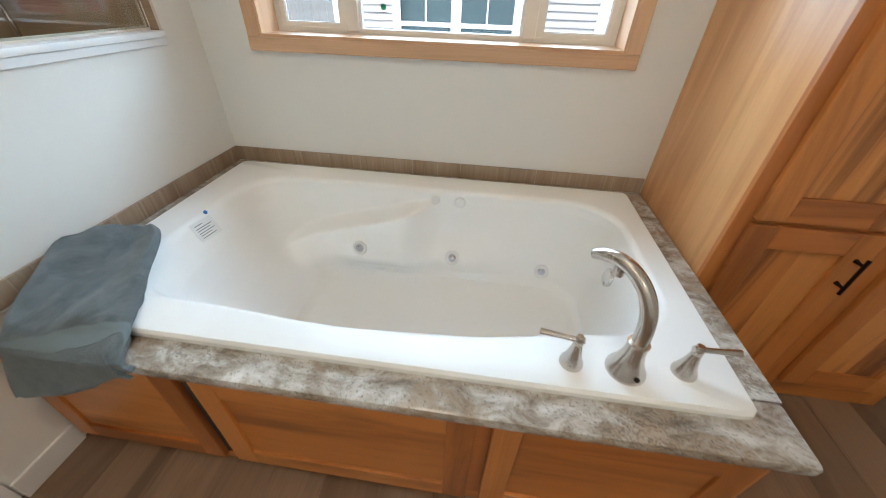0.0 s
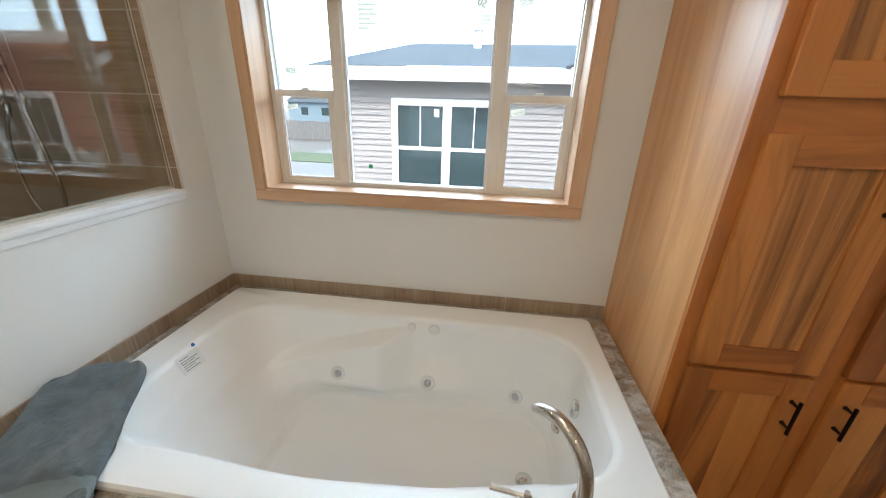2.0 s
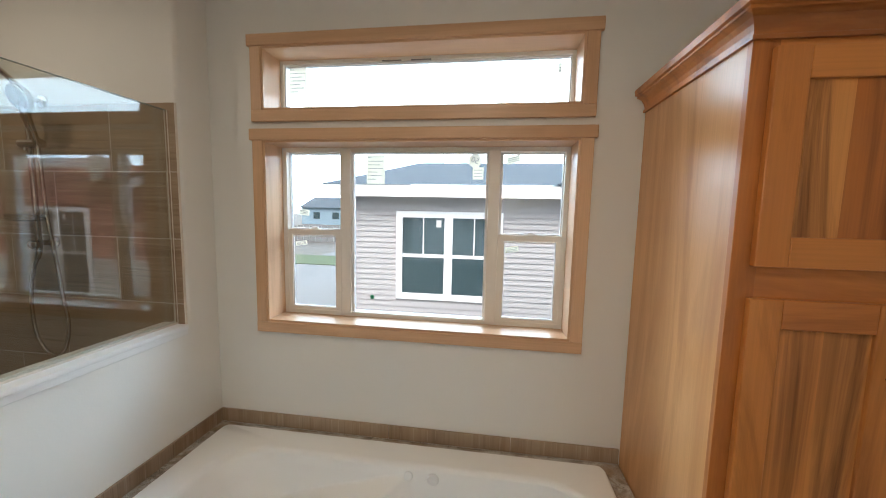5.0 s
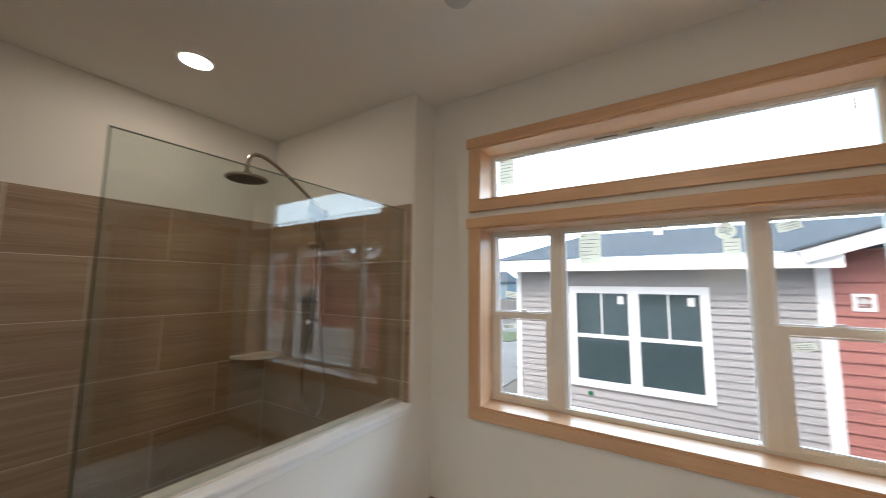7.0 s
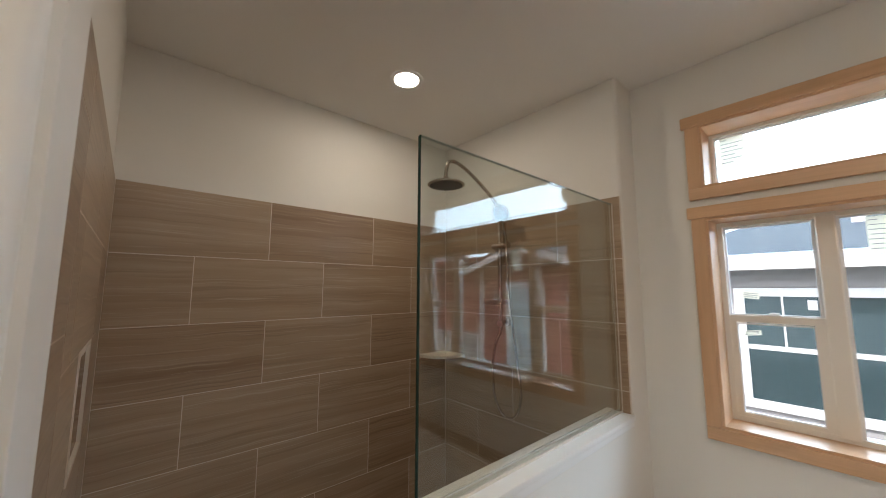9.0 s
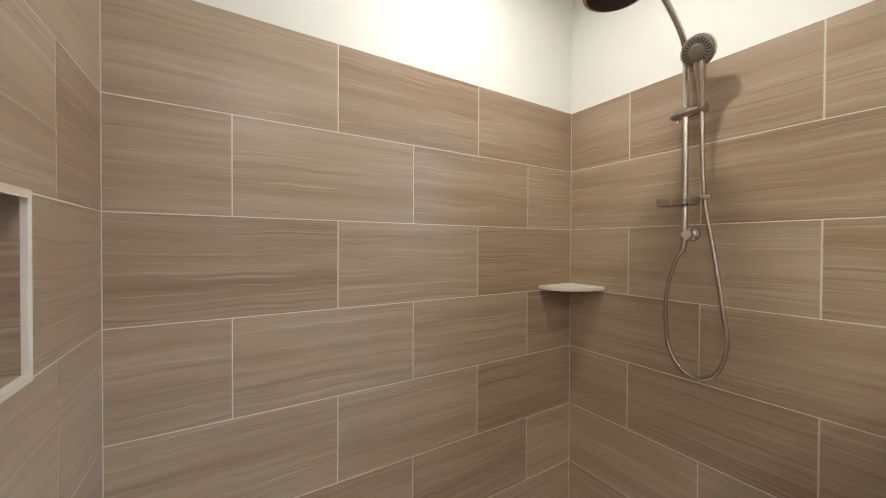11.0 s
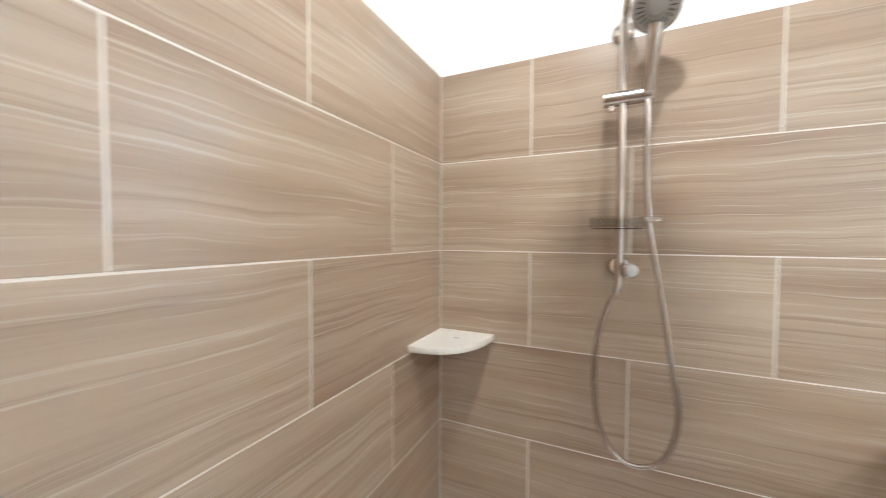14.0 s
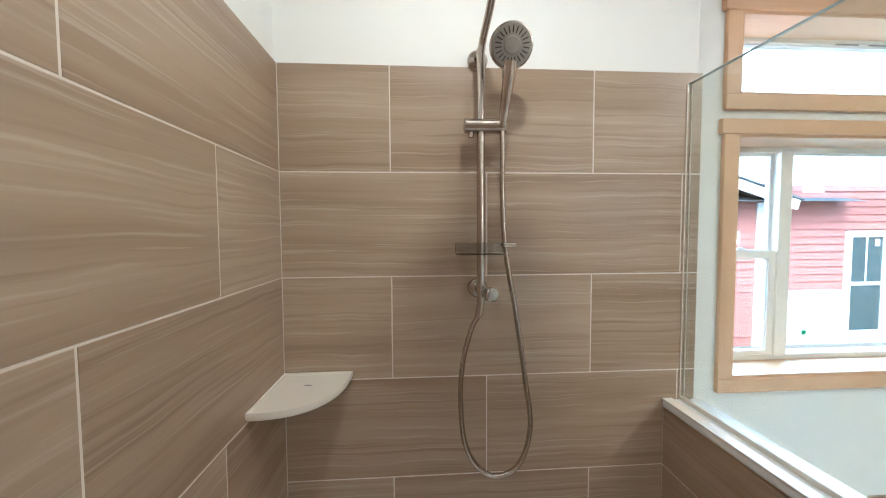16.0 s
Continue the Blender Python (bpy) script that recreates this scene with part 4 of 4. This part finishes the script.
def corner_shelf():
    """A quarter-round ceramic shelf with a raised lip, in the shower's north-west corner."""
    bm = bmesh.new()
    n, top = 28, T - 3 * P + 0.026
    outer = []
    for k in range(n + 1):
        a = math.pi / 2 * k / n
        e = 0.80
        outer.append((XW + 0.200 * max(math.cos(a), 0) ** e, YN - 0.236 * max(math.sin(a), 0) ** e))

    def loop(inset, z):
        return [bm.verts.new((XW + inset, YN - inset, z))] + [bm.verts.new((XW + (x - XW) * (1 - inset * 5) + inset * 0.5, YN - (YN - y) * (1 - inset * 4) - inset * 0.5, z)) for x, y in outer]

    loops = [loop(0.006, top - 0.019), loop(0.001, top - 0.014), loop(0.0, top - 0.004), loop(0.001, top), loop(0.009, top), loop(0.011, top - 0.005)]
    for a, b in zip(loops, loops[1:]):
        for k in range(len(a)):
            bm.faces.new((a[k], a[(k + 1) % len(a)], b[(k + 1) % len(b)], b[k]))
    bm.faces.new(loops[0][::-1])
    bm.faces.new(loops[-1])
    return bm


shelf = tagged(part("corner_shelf", corner_shelf(), M_CAPTILE, smooth=True), "cream ceramic quarter-round corner shelf on tiled wall", "shelf")
part("drain_slot", boxes((XW + 0.085, XW + 0.105, YN - 0.088, YN - 0.083, T - 3 * P + 0.0232, T - 3 * P + 0.0236)), M_INK, shelf)


def can(x, y, lit=True):
    d = thing("downlight", "round recessed ceiling light, lit" if lit else "round recessed ceiling light", "ceiling light", "recessed ceiling lights", at=(x, y, CZ))
    bm = spun(bmesh.new(), [(0.085, 0.0), (0.085, -0.004), (0.072, -0.006), (0.060, -0.002)], pose(0, 0, 0), 40)
    part("trim_ring", bm, M_WHITE, d, smooth=True)
    part("lens", spun(bmesh.new(), [(0.0615, -0.0025), (0.0615, -0.0045), (0.02, -0.0050)], pose(0, 0, 0), 40), M_LENS, d)
    return d


# the first hangs over the shower; the other two are added to house the fill lamps
for cx, cy in ((-1.94, 0.652), (0.05, 0.10), (-0.50, -1.45)):
    can(cx, cy)

det = thing("ceiling_detector", "small round pale grey ceiling detector", "detector", at=(-0.685, 0.975, CZ))
part("cover", spun(bmesh.new(), [(0.055, 0), (0.055, -0.012), (0.046, -0.026), (0.02, -0.030)], pose(0, 0, 0), 32), M_WAINS, det, smooth=True)
part("base_ring", spun(bmesh.new(), [(0.062, 0), (0.062, -0.006), (0.056, -0.008)], pose(0, 0, 0), 32), M_WHITE, det, smooth=True)

# vanity light bar on the wall behind the viewer
van = thing("vanity_light", "brushed nickel vanity light bar with three lit bulbs", "wall light")
VX, VY, VZ = 0.55, -2.19, 2.02
part("back_plate", boxes((VX - 0.30, VX + 0.30, VY - 0.010, VY + 0.015, VZ - 0.04, VZ + 0.04), bevel=0.006), M_NICK, van)
for k in (-0.22, 0.0, 0.22):
    part("shade", spun(bmesh.new(), [(0.028, 0), (0.046, -0.03), (0.058, -0.075), (0.060, -0.11), (0.03, -0.112)], pose(VX + k, VY + 0.09, VZ + 0.02), 24), M_BULB, van, "lit frosted glass shade", True)
    part("shade_arm", tube(bmesh.new(), [(VX + k, VY + 0.01, VZ), (VX + k, VY + 0.05, VZ + 0.03), (VX + k, VY + 0.09, VZ + 0.018)], 0.008), M_NICK, van, smooth=True)

# window stickers
for bx, bz, w, h, yy in ((-0.41, 1.872, 0.098, 0.15, U0 + 0.0285), (-0.837, 2.325, 0.095, 0.15, U0 + 0.0285)):
    st = tagged(part("window_label", boxes((bx - w / 2, bx + w / 2, yy, yy + 0.0008, bz - h / 2, bz + h / 2)), M_PAPER), "white paper rating label stuck on the window glass", "label", "window stickers")
    for k, (a, b) in enumerate(((0.05, 0.3), (0.05, 0.9), (0.05, 0.75), (0.1, 0.9), (0.05, 0.6), (0.1, 0.85), (0.05, 0.5))):
        z = bz + h / 2 - 0.014 - k * (h - 0.02) / 7
        part("print_line", boxes((bx - w / 2 + a * w, bx - w / 2 + b * w, yy - 0.0006, yy, z - 0.0013, z + 0.0013)), M_INK, st)
rs = tagged(part("round_sticker", disc_on(bmesh.new(), (0.109, U0 + 0.0288, 1.918), (0, -1, 0), [(0.034, 0), (0.034, 0.0008), (0.01, 0.001)], 28), M_PAPER), "round white number sticker stuck on the window glass", "label", "window stickers")
cu = bpy.data.curves.new("number", "FONT")
cu.body, cu.size, cu.align_x, cu.align_y = "50", 0.040, "CENTER", "CENTER"
num = new("number", cu)
num.matrix_world = pose(0.109, U0 + 0.0275, 1.918, 90, 0, 0) @ Matrix.Diagonal((-1, 1, 1, 1)) @ Matrix.Rotation(radians(20), 4, "Z")
dg = bpy.context.evaluated_depsgraph_get()
me = bpy.data.meshes.new_from_object(num.evaluated_get(dg))
mw = num.matrix_world.copy()
bpy.data.objects.remove(num)
me.transform(mw)
me.materials.clear()
me.materials.append(M_INK)
nob = new("number", me)
nob.parent = rs
for bx, bz, w, h, tilt in ((0.301, 1.925, 0.07, 0.036, -14), (-0.826, 1.472, 0.066, 0.022, -8), (0.308, 1.476, 0.066, 0.03, -10), (0.126, 1.855, 0.055, 0.062, 0), (-0.822, 1.640, 0.062, 0.032, 6), (0.50, 2.353, 0.016, 0.05, 0)):
    yy = U0 + (0.0405 if bz > 1.53 and abs(bx - 0.12) > 0.05 and bz < 2 else 0.0165 if bz < 1.53 else 0.0285)
    bm = boxes((-w / 2, w / 2, 0, 0.0008, -h / 2, h / 2))
    bmesh.ops.transform(bm, matrix=pose(bx, yy - 0.0008, bz, 0, tilt, 0), verts=bm.verts)
    st = tagged(part("window_label", bm, M_PAPER), "small tilted paper label stuck on the window glass", "label", "window stickers")
    for k in (-0.25, 0.0, 0.25):
        bm = boxes((-w * 0.38, w * 0.38, -0.0006, 0, k * h - 0.0012, k * h + 0.0012))
        bmesh.ops.transform(bm, matrix=pose(bx, yy - 0.0008, bz, 0, tilt, 0), verts=bm.verts)
        part("print_line", bm, M_INK, st)

tagged(part("green_sticker", disc_on(bmesh.new(), (-0.428, U0 + 0.0288, 1.190), (0, -1, 0), [(0.012, 0), (0.012, 0.0008), (0.004, 0.001)], 20), M_GREEN), "small round green sticker stuck on the window glass", "sticker", "window stickers")

# ---- outside ----
GZ = -0.75
tagged(part("ground", boxes((-400, 400, -400, 800, GZ - 0.3, GZ)), M_GRAVEL), "bare pale gravelly ground", "ground", kind="structure")
tagged(part("driveway", boxes((-9.0, -3.6, 5.0, 40, GZ, GZ + 0.02)), M_CONC), "pale concrete driveway", "pavement", kind="structure")
tagged(part("lawn", boxes((-60, -6.0, 14.6, 17.6, GZ + 0.02, GZ + 0.05)), M_GRASS), "mown green lawn strip", "grass", kind="stuff")
HY = 7.15


def lap(parent, name, x0, x1, z0, z1, y, mat, step, holes=()):
    """Lap siding, one board to a course, cut round the openings."""
    k, z = 0, z0
    while z < z1 - 0.01:
        top = min(z + step, z1)
        spans = [(x0, x1)]
        for a, b, c, d in holes:
            if c < (z + top) / 2 < d:
                spans = [q for s in spans for q in ((s[0], min(a, s[1])), (max(b, s[0]), s[1])) if q[1] - q[0] > 0.01]
        for a, b in spans:
            bm = bmesh.new()
            v = [bm.verts.new(q) for q in ((a, y - 0.028, z), (b, y - 0.028, z), (b, y - 0.002, top), (a, y - 0.002, top), (a, y, z), (b, y, z))]
            bm.faces.new((v[0], v[1], v[2], v[3]))
            bm.faces.new((v[0], v[4], v[5], v[1]))
            part(name, bm, mat, parent)
        z += step


def house_window(parent, x0, x1, z0, z1, y, cols=2):
    w = thing("window", "", "")
    w.parent = parent
    part("frame", ring(x0, x1, z0, z1, y - 0.05, y - 0.005, 0.13), M_WVINYL, w)
    step = (x1 - x0 - 0.26 + 0.17) / cols
    for k in range(cols):
        a = x0 + 0.13 + k * step
        b = a + step - 0.17
        if k:
            part("mullion", boxes((a - 0.17, a, y - 0.045, y - 0.005, z0 + 0.13, z1 - 0.13)), M_WVINYL, w)
        zm = (z0 + z1) / 2 + 0.005
        part("pane", boxes((a, b, y - 0.02, y - 0.012, z0 + 0.13, z1 - 0.13)), M_DARKGLASS, w, "dark reflecting glass")
        part("meeting_rail", boxes((a, b, y - 0.035, y - 0.02, zm - 0.035, zm + 0.035)), M_WVINYL, w)
        part("muntin", boxes(((a + b) / 2 - 0.012, (a + b) / 2 + 0.012, y - 0.03, y - 0.02, zm + 0.035, z1 - 0.13)), M_WVINYL, w)
        part("paper_sticker", boxes((b - 0.17, b - 0.07, y - 0.0245, y - 0.0205, z1 - 0.32, z1 - 0.18)), M_LABEL, w, "small white sticker on the glass")
    return w


house = thing("neighbour_house", "grey-sided house with white window trim and shingle hip roof", "house")
hx0, hx1 = -2.84, 1.65
part("wall", boxes((hx0, hx1 + 3.0, HY, HY + 6.0, GZ, 2.1)), M_GREYSID, house)
lap(house, "siding_board", hx0 + 0.1, hx1, GZ + 0.2, 2.05, HY, M_GREYSID, 0.113, [(-1.765, 0.425, -0.155, 1.690)])
part("foundation", boxes((hx0 + 0.02, hx1, HY - 0.02, HY, GZ, GZ + 0.2)), M_CONC, house)
part("corner_trim", boxes((hx0, hx0 + 0.1, HY - 0.03, HY, GZ + 0.1, 2.05)), M_WVINYL, house)
part("corner_trim", boxes((hx1, hx1 + 0.16, HY - 0.05, HY, GZ + 0.1, 2.05)), M_WVINYL, house)
house_window(house, -1.765, 0.425, -0.155, 1.690, HY)
part("fascia", boxes((hx0 - 0.35, hx1 + 0.2, HY - 0.42, HY - 0.38, 1.965, 2.195)), M_WVINYL, house)
part("soffit", boxes((hx0 - 0.35, hx1 + 0.2, HY - 0.38, HY, 2.05, 2.07)), M_WVINYL, house)
rf = bmesh.new()
rv = [rf.verts.new(q) for q in ((hx0 - 0.38, HY - 0.44, 2.20), (hx1 + 5.0, HY - 0.44, 2.20), (hx1 + 5.0, HY + 3.2, 3.12), (hx0 + 0.85, HY + 3.2, 3.12), (hx0 - 0.38, HY + 6.6, 2.20))]
rf.faces.new((rv[0], rv[1], rv[2], rv[3]))
rf.faces.new((rv[0], rv[3], rv[4]))
part("roof", rf, M_SHING, house)
part("roof_vent", boxes((-0.37, -0.19, HY + 2.25, HY + 2.43, 2.75, 3.24), (-0.40, -0.16, HY + 2.22, HY + 2.46, 3.24, 3.28)), M_WVINYL, house)

part("roof_mast", tube(bmesh.new(), [(-1.26, HY + 3.1, 3.0), (-1.26, HY + 3.1, 3.3), (-1.26, HY + 3.1, 3.60)], 0.018, 8, 2), M_WAINS, house, "thin grey roof pipe", True)

red = thing("red_porch_section", "red-sided gabled entry section of the neighbouring house", "house")
rx0, rx1, RY = 1.81, 4.72, HY - 0.02
part("wall", boxes((rx0, rx1, RY, RY + 0.02, GZ, 2.2)), M_REDSID, red)
lap(red, "siding_board", rx0, rx1, GZ + 0.2, 2.2, RY, M_REDSID, 0.155, [(2.75, 3.97, -0.45, 1.86)])
part("corner_trim", boxes((rx1, rx1 + 0.16, RY - 0.04, RY, GZ, 2.2)), M_WVINYL, red)
part("door_frame", ring(2.78, 3.95, -0.45, 1.85, RY - 0.04, RY - 0.004, 0.12), M_WVINYL, red)
ed = part("door", boxes((2.90, 3.83, RY - 0.03, RY - 0.01, -0.42, 1.73)), M_DOORBLUE, red, "pale blue panelled entry door")
for a, b in ((3.00, 3.32), (3.41, 3.73)):
    for c, d in ((-0.25, 0.35), (0.50, 1.10), (1.22, 1.60)):
        part("raised_panel", boxes((a, b, RY - 0.042, RY - 0.03, c, d), bevel=0.008), M_DOORBLUE, ed)
part("door_handle", disc_on(bmesh.new(), (3.77, RY - 0.03, 0.55), (0, -1, 0), [(0.03, 0), (0.03, 0.02), (0.02, 0.05)]), M_NICK, ed)
for vx in (2.10, 4.25):
    b = part("light_block", ring(vx - 0.11, vx + 0.11, 1.38, 1.62, RY - 0.035, RY - 0.003, 0.045), M_WVINYL, red, "white square mounting block")
    part("cover", disc_on(bmesh.new(), (vx, RY - 0.012, 1.50), (0, -1, 0), [(0.06, 0), (0.055, 0.012), (0.02, 0.014)]), M_WAINS, b)
gab = bmesh.new()
box(gab, 0, 1.95, -0.45, -0.40, -0.10, 0.08)
bmesh.ops.transform(gab, matrix=pose(1.45, RY, 2.13, 0, -18, 0), verts=gab.verts)
part("rake_board", gab, M_WVINYL, red)
gab = bmesh.new()
box(gab, -1.95, 0, -0.45, -0.40, -0.10, 0.08)
bmesh.ops.transform(gab, matrix=pose(5.15, RY, 2.13, 0, 18, 0), verts=gab.verts)
part("rake_board", gab, M_WVINYL, red)
tri = bmesh.new()
tv = [tri.verts.new(q) for q in ((1.9, RY, 2.2), (4.72, RY, 2.2), (3.3, RY, 2.68))]
tri.faces.new(tv)
part("gable_wall", tri, M_REDSID, red)
for s, x0 in ((-18, 1.40), (18, 5.20)):
    bm = bmesh.new()
    box(bm, 0 if s < 0 else -2.02, 2.02 if s < 0 else 0, -0.48, 3.4, 0.08, 0.11)
    bmesh.ops.transform(bm, matrix=pose(x0, RY, 2.13, 0, s, 0), verts=bm.verts)
    part("gable_roof", bm, M_SHING, red)

red2 = thing("red_rear_section", "red-sided house wall over a pale panelled base", "house")
part("wall", boxes((4.90, 12.0, HY + 0.02, HY + 5.0, GZ, 2.6)), M_REDSID, red2)
lap(red2, "siding_board", 4.90, 12.0, 0.42, 2.6, HY, M_REDSID, 0.155, [(6.72, 8.6, -0.6, 1.62)])
part("base_panel", boxes((4.90, 6.72, HY - 0.01, HY + 0.018, GZ, 0.34), (8.6, 12, HY - 0.01, HY + 0.018, GZ, 0.34), (6.72, 8.6, HY - 0.01, HY + 0.018, GZ, -0.6)), M_WAINS, red2)
part("ledge", boxes((4.90, 6.72, HY - 0.05, HY + 0.01, 0.34, 0.40), (8.6, 12, HY - 0.05, HY + 0.01, 0.34, 0.40)), M_WVINYL, red2)
house_window(red2, 6.72, 8.60, -0.60, 1.62, HY)
part("fascia", boxes((5.1, 12.3, HY - 0.42, HY - 0.38, 2.5, 2.7)), M_WVINYL, red2)

tagged(part("backdrop", boxes((-600, 600, 300, 301, -20, 420)), glow("overcast_sky", (0.68, 0.88, 1.0), BACK)), "bright white overcast sky", "sky", kind="structure")
# far fence, far houses
fence = thing("fence", "grey weathered board fence beyond the lawn strip", "fence")
for k in range(70):
    x = -38 + k * 0.5
    part("board", boxes((x, x + 0.46, 26, 26.05, GZ, GZ + 1.25 + 0.03 * ((k * 7) % 3))), M_FENCE, fence)
for x, w, h in ((-34, 9, 3.0), (-22, 8, 2.8), (-13, 7, 2.9)):
    fh = thing("far_house", "far pale blue house with grey roof", "house", "far houses")
    part("wall", boxes((x, x + w, 60, 66, GZ, GZ + h)), M_FARBLUE, fh)
    bm = bmesh.new()
    v = [bm.verts.new(q) for q in ((x - 0.4, 59.5, GZ + h), (x + w + 0.4, 59.5, GZ + h), (x + w + 0.4, 66.5, GZ + h), (x - 0.4, 66.5, GZ + h), (x + 1, 63, GZ + h + 2), (x + w - 1, 63, GZ + h + 2))]
    for q in ((0, 1, 5, 4), (1, 2, 5), (2, 3, 4, 5), (3, 0, 4)):
        bm.faces.new([v[i] for i in q])
    part("roof", bm, M_SHING, fh)
    for a in (0.25, 0.65):
        part("window", boxes((x + a * w, x + a * w + 1.2, 59.95, 60, GZ + 1.0, GZ + 2.2)), M_DARKGLASS, fh)

# ---- floor planks and wall tiles ----
PW, PL = 0.18, 1.22
cache = {}


def plank(w, l):
    key = (round(w, 3), round(l, 3))
    if key not in cache:
        cache[key] = finish("plank", box(bmesh.new(), 0.0006, w - 0.0006, 0.0006, l - 0.0006, -0.004, 0), M_PLANK)
    return cache[key]


x, row = -1.233, 0
while x < 1.88:
    w = min(PW, 1.90 - x)
    y = -2.2 - (row * 0.47) % PL
    while y < 1.0:
        y0, y1 = max(y, -2.2), min(y + PL, 1.05)
        if y1 - y0 > 0.02:
            ob = new("plank", plank(w, y1 - y0))
            ob.location = (x, y0, FZ)
            ob.parent = floor
        y += PL
    x += PW
    row += 1


def tile_mesh(w, h):
    key = ("t", round(w, 3), round(h, 3))
    if key not in cache:
        g, c = 0.0016, 0.0009
        bm = bmesh.new()
        a = [bm.verts.new(q) for q in ((g, 0.0095, g), (w - g, 0.0095, g), (w - g, 0.0095, h - g), (g, 0.0095, h - g))]
        b = [bm.verts.new(q) for q in ((g, c, g), (w - g, c, g), (w - g, c, h - g), (g, c, h - g))]
        d = [bm.verts.new(q) for q in ((g + c, 0, g + c), (w - g - c, 0, g + c), (w - g - c, 0, h - g - c), (g + c, 0, h - g - c))]
        for p, q in ((a, b), (b, d)):
            for k in range(4):
                bm.faces.new((p[k], p[(k + 1) % 4], q[(k + 1) % 4], q[k]))
        bm.faces.new(d)
        cache[key] = finish("tile", bm, M_TILE)
    return cache[key]


def tiled(parent, m, length, joints_odd, joints_even, top=T, hole=None, rows=8, first=0):
    """Courses of tiles on a wall. m sets the wall's left end, seen from the room, at floor height 0; local x runs along it."""
    for r in range(first, rows):
        z1 = T - r * P
        z0 = max(z1 - P, FZ + 0.05)
        z1 = min(z1, top)
        if z1 - z0 < 0.02:
            continue
        cuts = sorted({0.0, length, *[j for j in (joints_odd if r % 2 == 0 else joints_even) if 0.01 < j < length - 0.01]})
        if hole and hole[2] == r:
            cuts = sorted({c for c in cuts if not hole[0] <= c <= hole[1]} | {hole[0], hole[1]})
        for a, b in zip(cuts, cuts[1:]):
            if hole and hole[2] == r and abs(a - hole[0]) < 1e-6:
                continue
            ob = new("tile", tile_mesh(b - a, z1 - z0))
            ob.matrix_world = m @ pose(a, 0, z0)
            ob.parent = parent


def grout_box(parent, x0, x1, y0, y1, z0, z1):
    part("grout", boxes((x0, x1, y0, y1, z0, z1)), M_GROUT, parent, "pale recessed grout")


g = 0.0007
grout_box(wall_sn, XW + 0.0, HX - 0.004, YN + g, YN + 0.012, FZ, T - 0.002)
tiled(wall_sn, pose(XW, YN, 0), HX - 0.004 - XW, [0.318, 0.931], [0.604, 1.217])
grout_box(wall_w, XW - 0.012, XW - g, YS - 0.01, YN + 0.01, FZ, T - 0.002)
tiled(wall_w, pose(XW, YS, 0, 0, 0, 90), YN - YS, [0.610, 1.223, 0.610 - W], [0.292, 0.905, 1.525])
LS = SX - XW
grout_box(wall_ss, XW, NX0, YS - 0.012, YS - g, FZ, T - 0.002)
grout_box(wall_ss, NX1, SX, YS - 0.012, YS - g, FZ, T - 0.002)
grout_box(wall_ss, NX0, NX1, YS - 0.012, YS - g, T - 2 * P + 0.002, T - 0.002)
grout_box(wall_ss, NX0, NX1, YS - 0.012, YS - g, FZ, T - 3 * P - 0.002)
ST = 0.16
tiled(wall_ss, pose(SX - ST, YS, 0, 0, 0, 180), LS - ST, [0.43], [0.123, 0.736], hole=(SX - ST - NX1, SX - ST - NX0, 2))
for z0, z1 in ((FZ + 0.05, 0.36), (0.36, 0.97), (0.97, 1.58), (1.58, 1.985), (1.985, T)):
    ob = new("tile", tile_mesh(ST, z1 - z0))
    ob.matrix_world = pose(SX, YS, z0, 0, 0, 180)
    ob.parent = wall_ss
part("painted_return", boxes((SX, -1.13, YS - 0.012, YS, FZ, CZ)), M_WALL, wall_ss)
grout_box(wall_h, HI + g, HI + 0.012, HE, YN, FZ, 1.077)
tiled(wall_h, pose(HI, YN, 0, 0, 0, -90), YN - HE, [0.30, 0.91], [0.61], top=1.077)
niche = thing("shower_niche", "tiled recessed shower niche with pale metal edging", "niche", kind="structure")
q = 0.011
part("niche_back", boxes((NX0, NX1, YS - 0.104, YS - 0.094, NZ0, NZ1)), M_TILE, niche)
part("niche_side", boxes((NX0, NX0 + q, YS - 0.094, YS - 0.006, NZ0, NZ1)), M_TILE, niche)
part("niche_side", boxes((NX1 - q, NX1, YS - 0.094, YS - 0.006, NZ0, NZ1)), M_TILE, niche)
part("niche_sill", boxes((NX0 + q, NX1 - q, YS - 0.094, YS - 0.006, NZ0, NZ0 + q)), M_TILE, niche)
part("niche_top", boxes((NX0 + q, NX1 - q, YS - 0.094, YS - 0.006, NZ1 - q, NZ1)), M_TILE, niche)
part("edging", ring(NX0 - 0.003, NX1 + 0.003, NZ0 - 0.003, NZ1 + 0.003, YS - 0.006, YS + 0.003, 0.014), M_CAPTILE, niche, "pale edge strip")
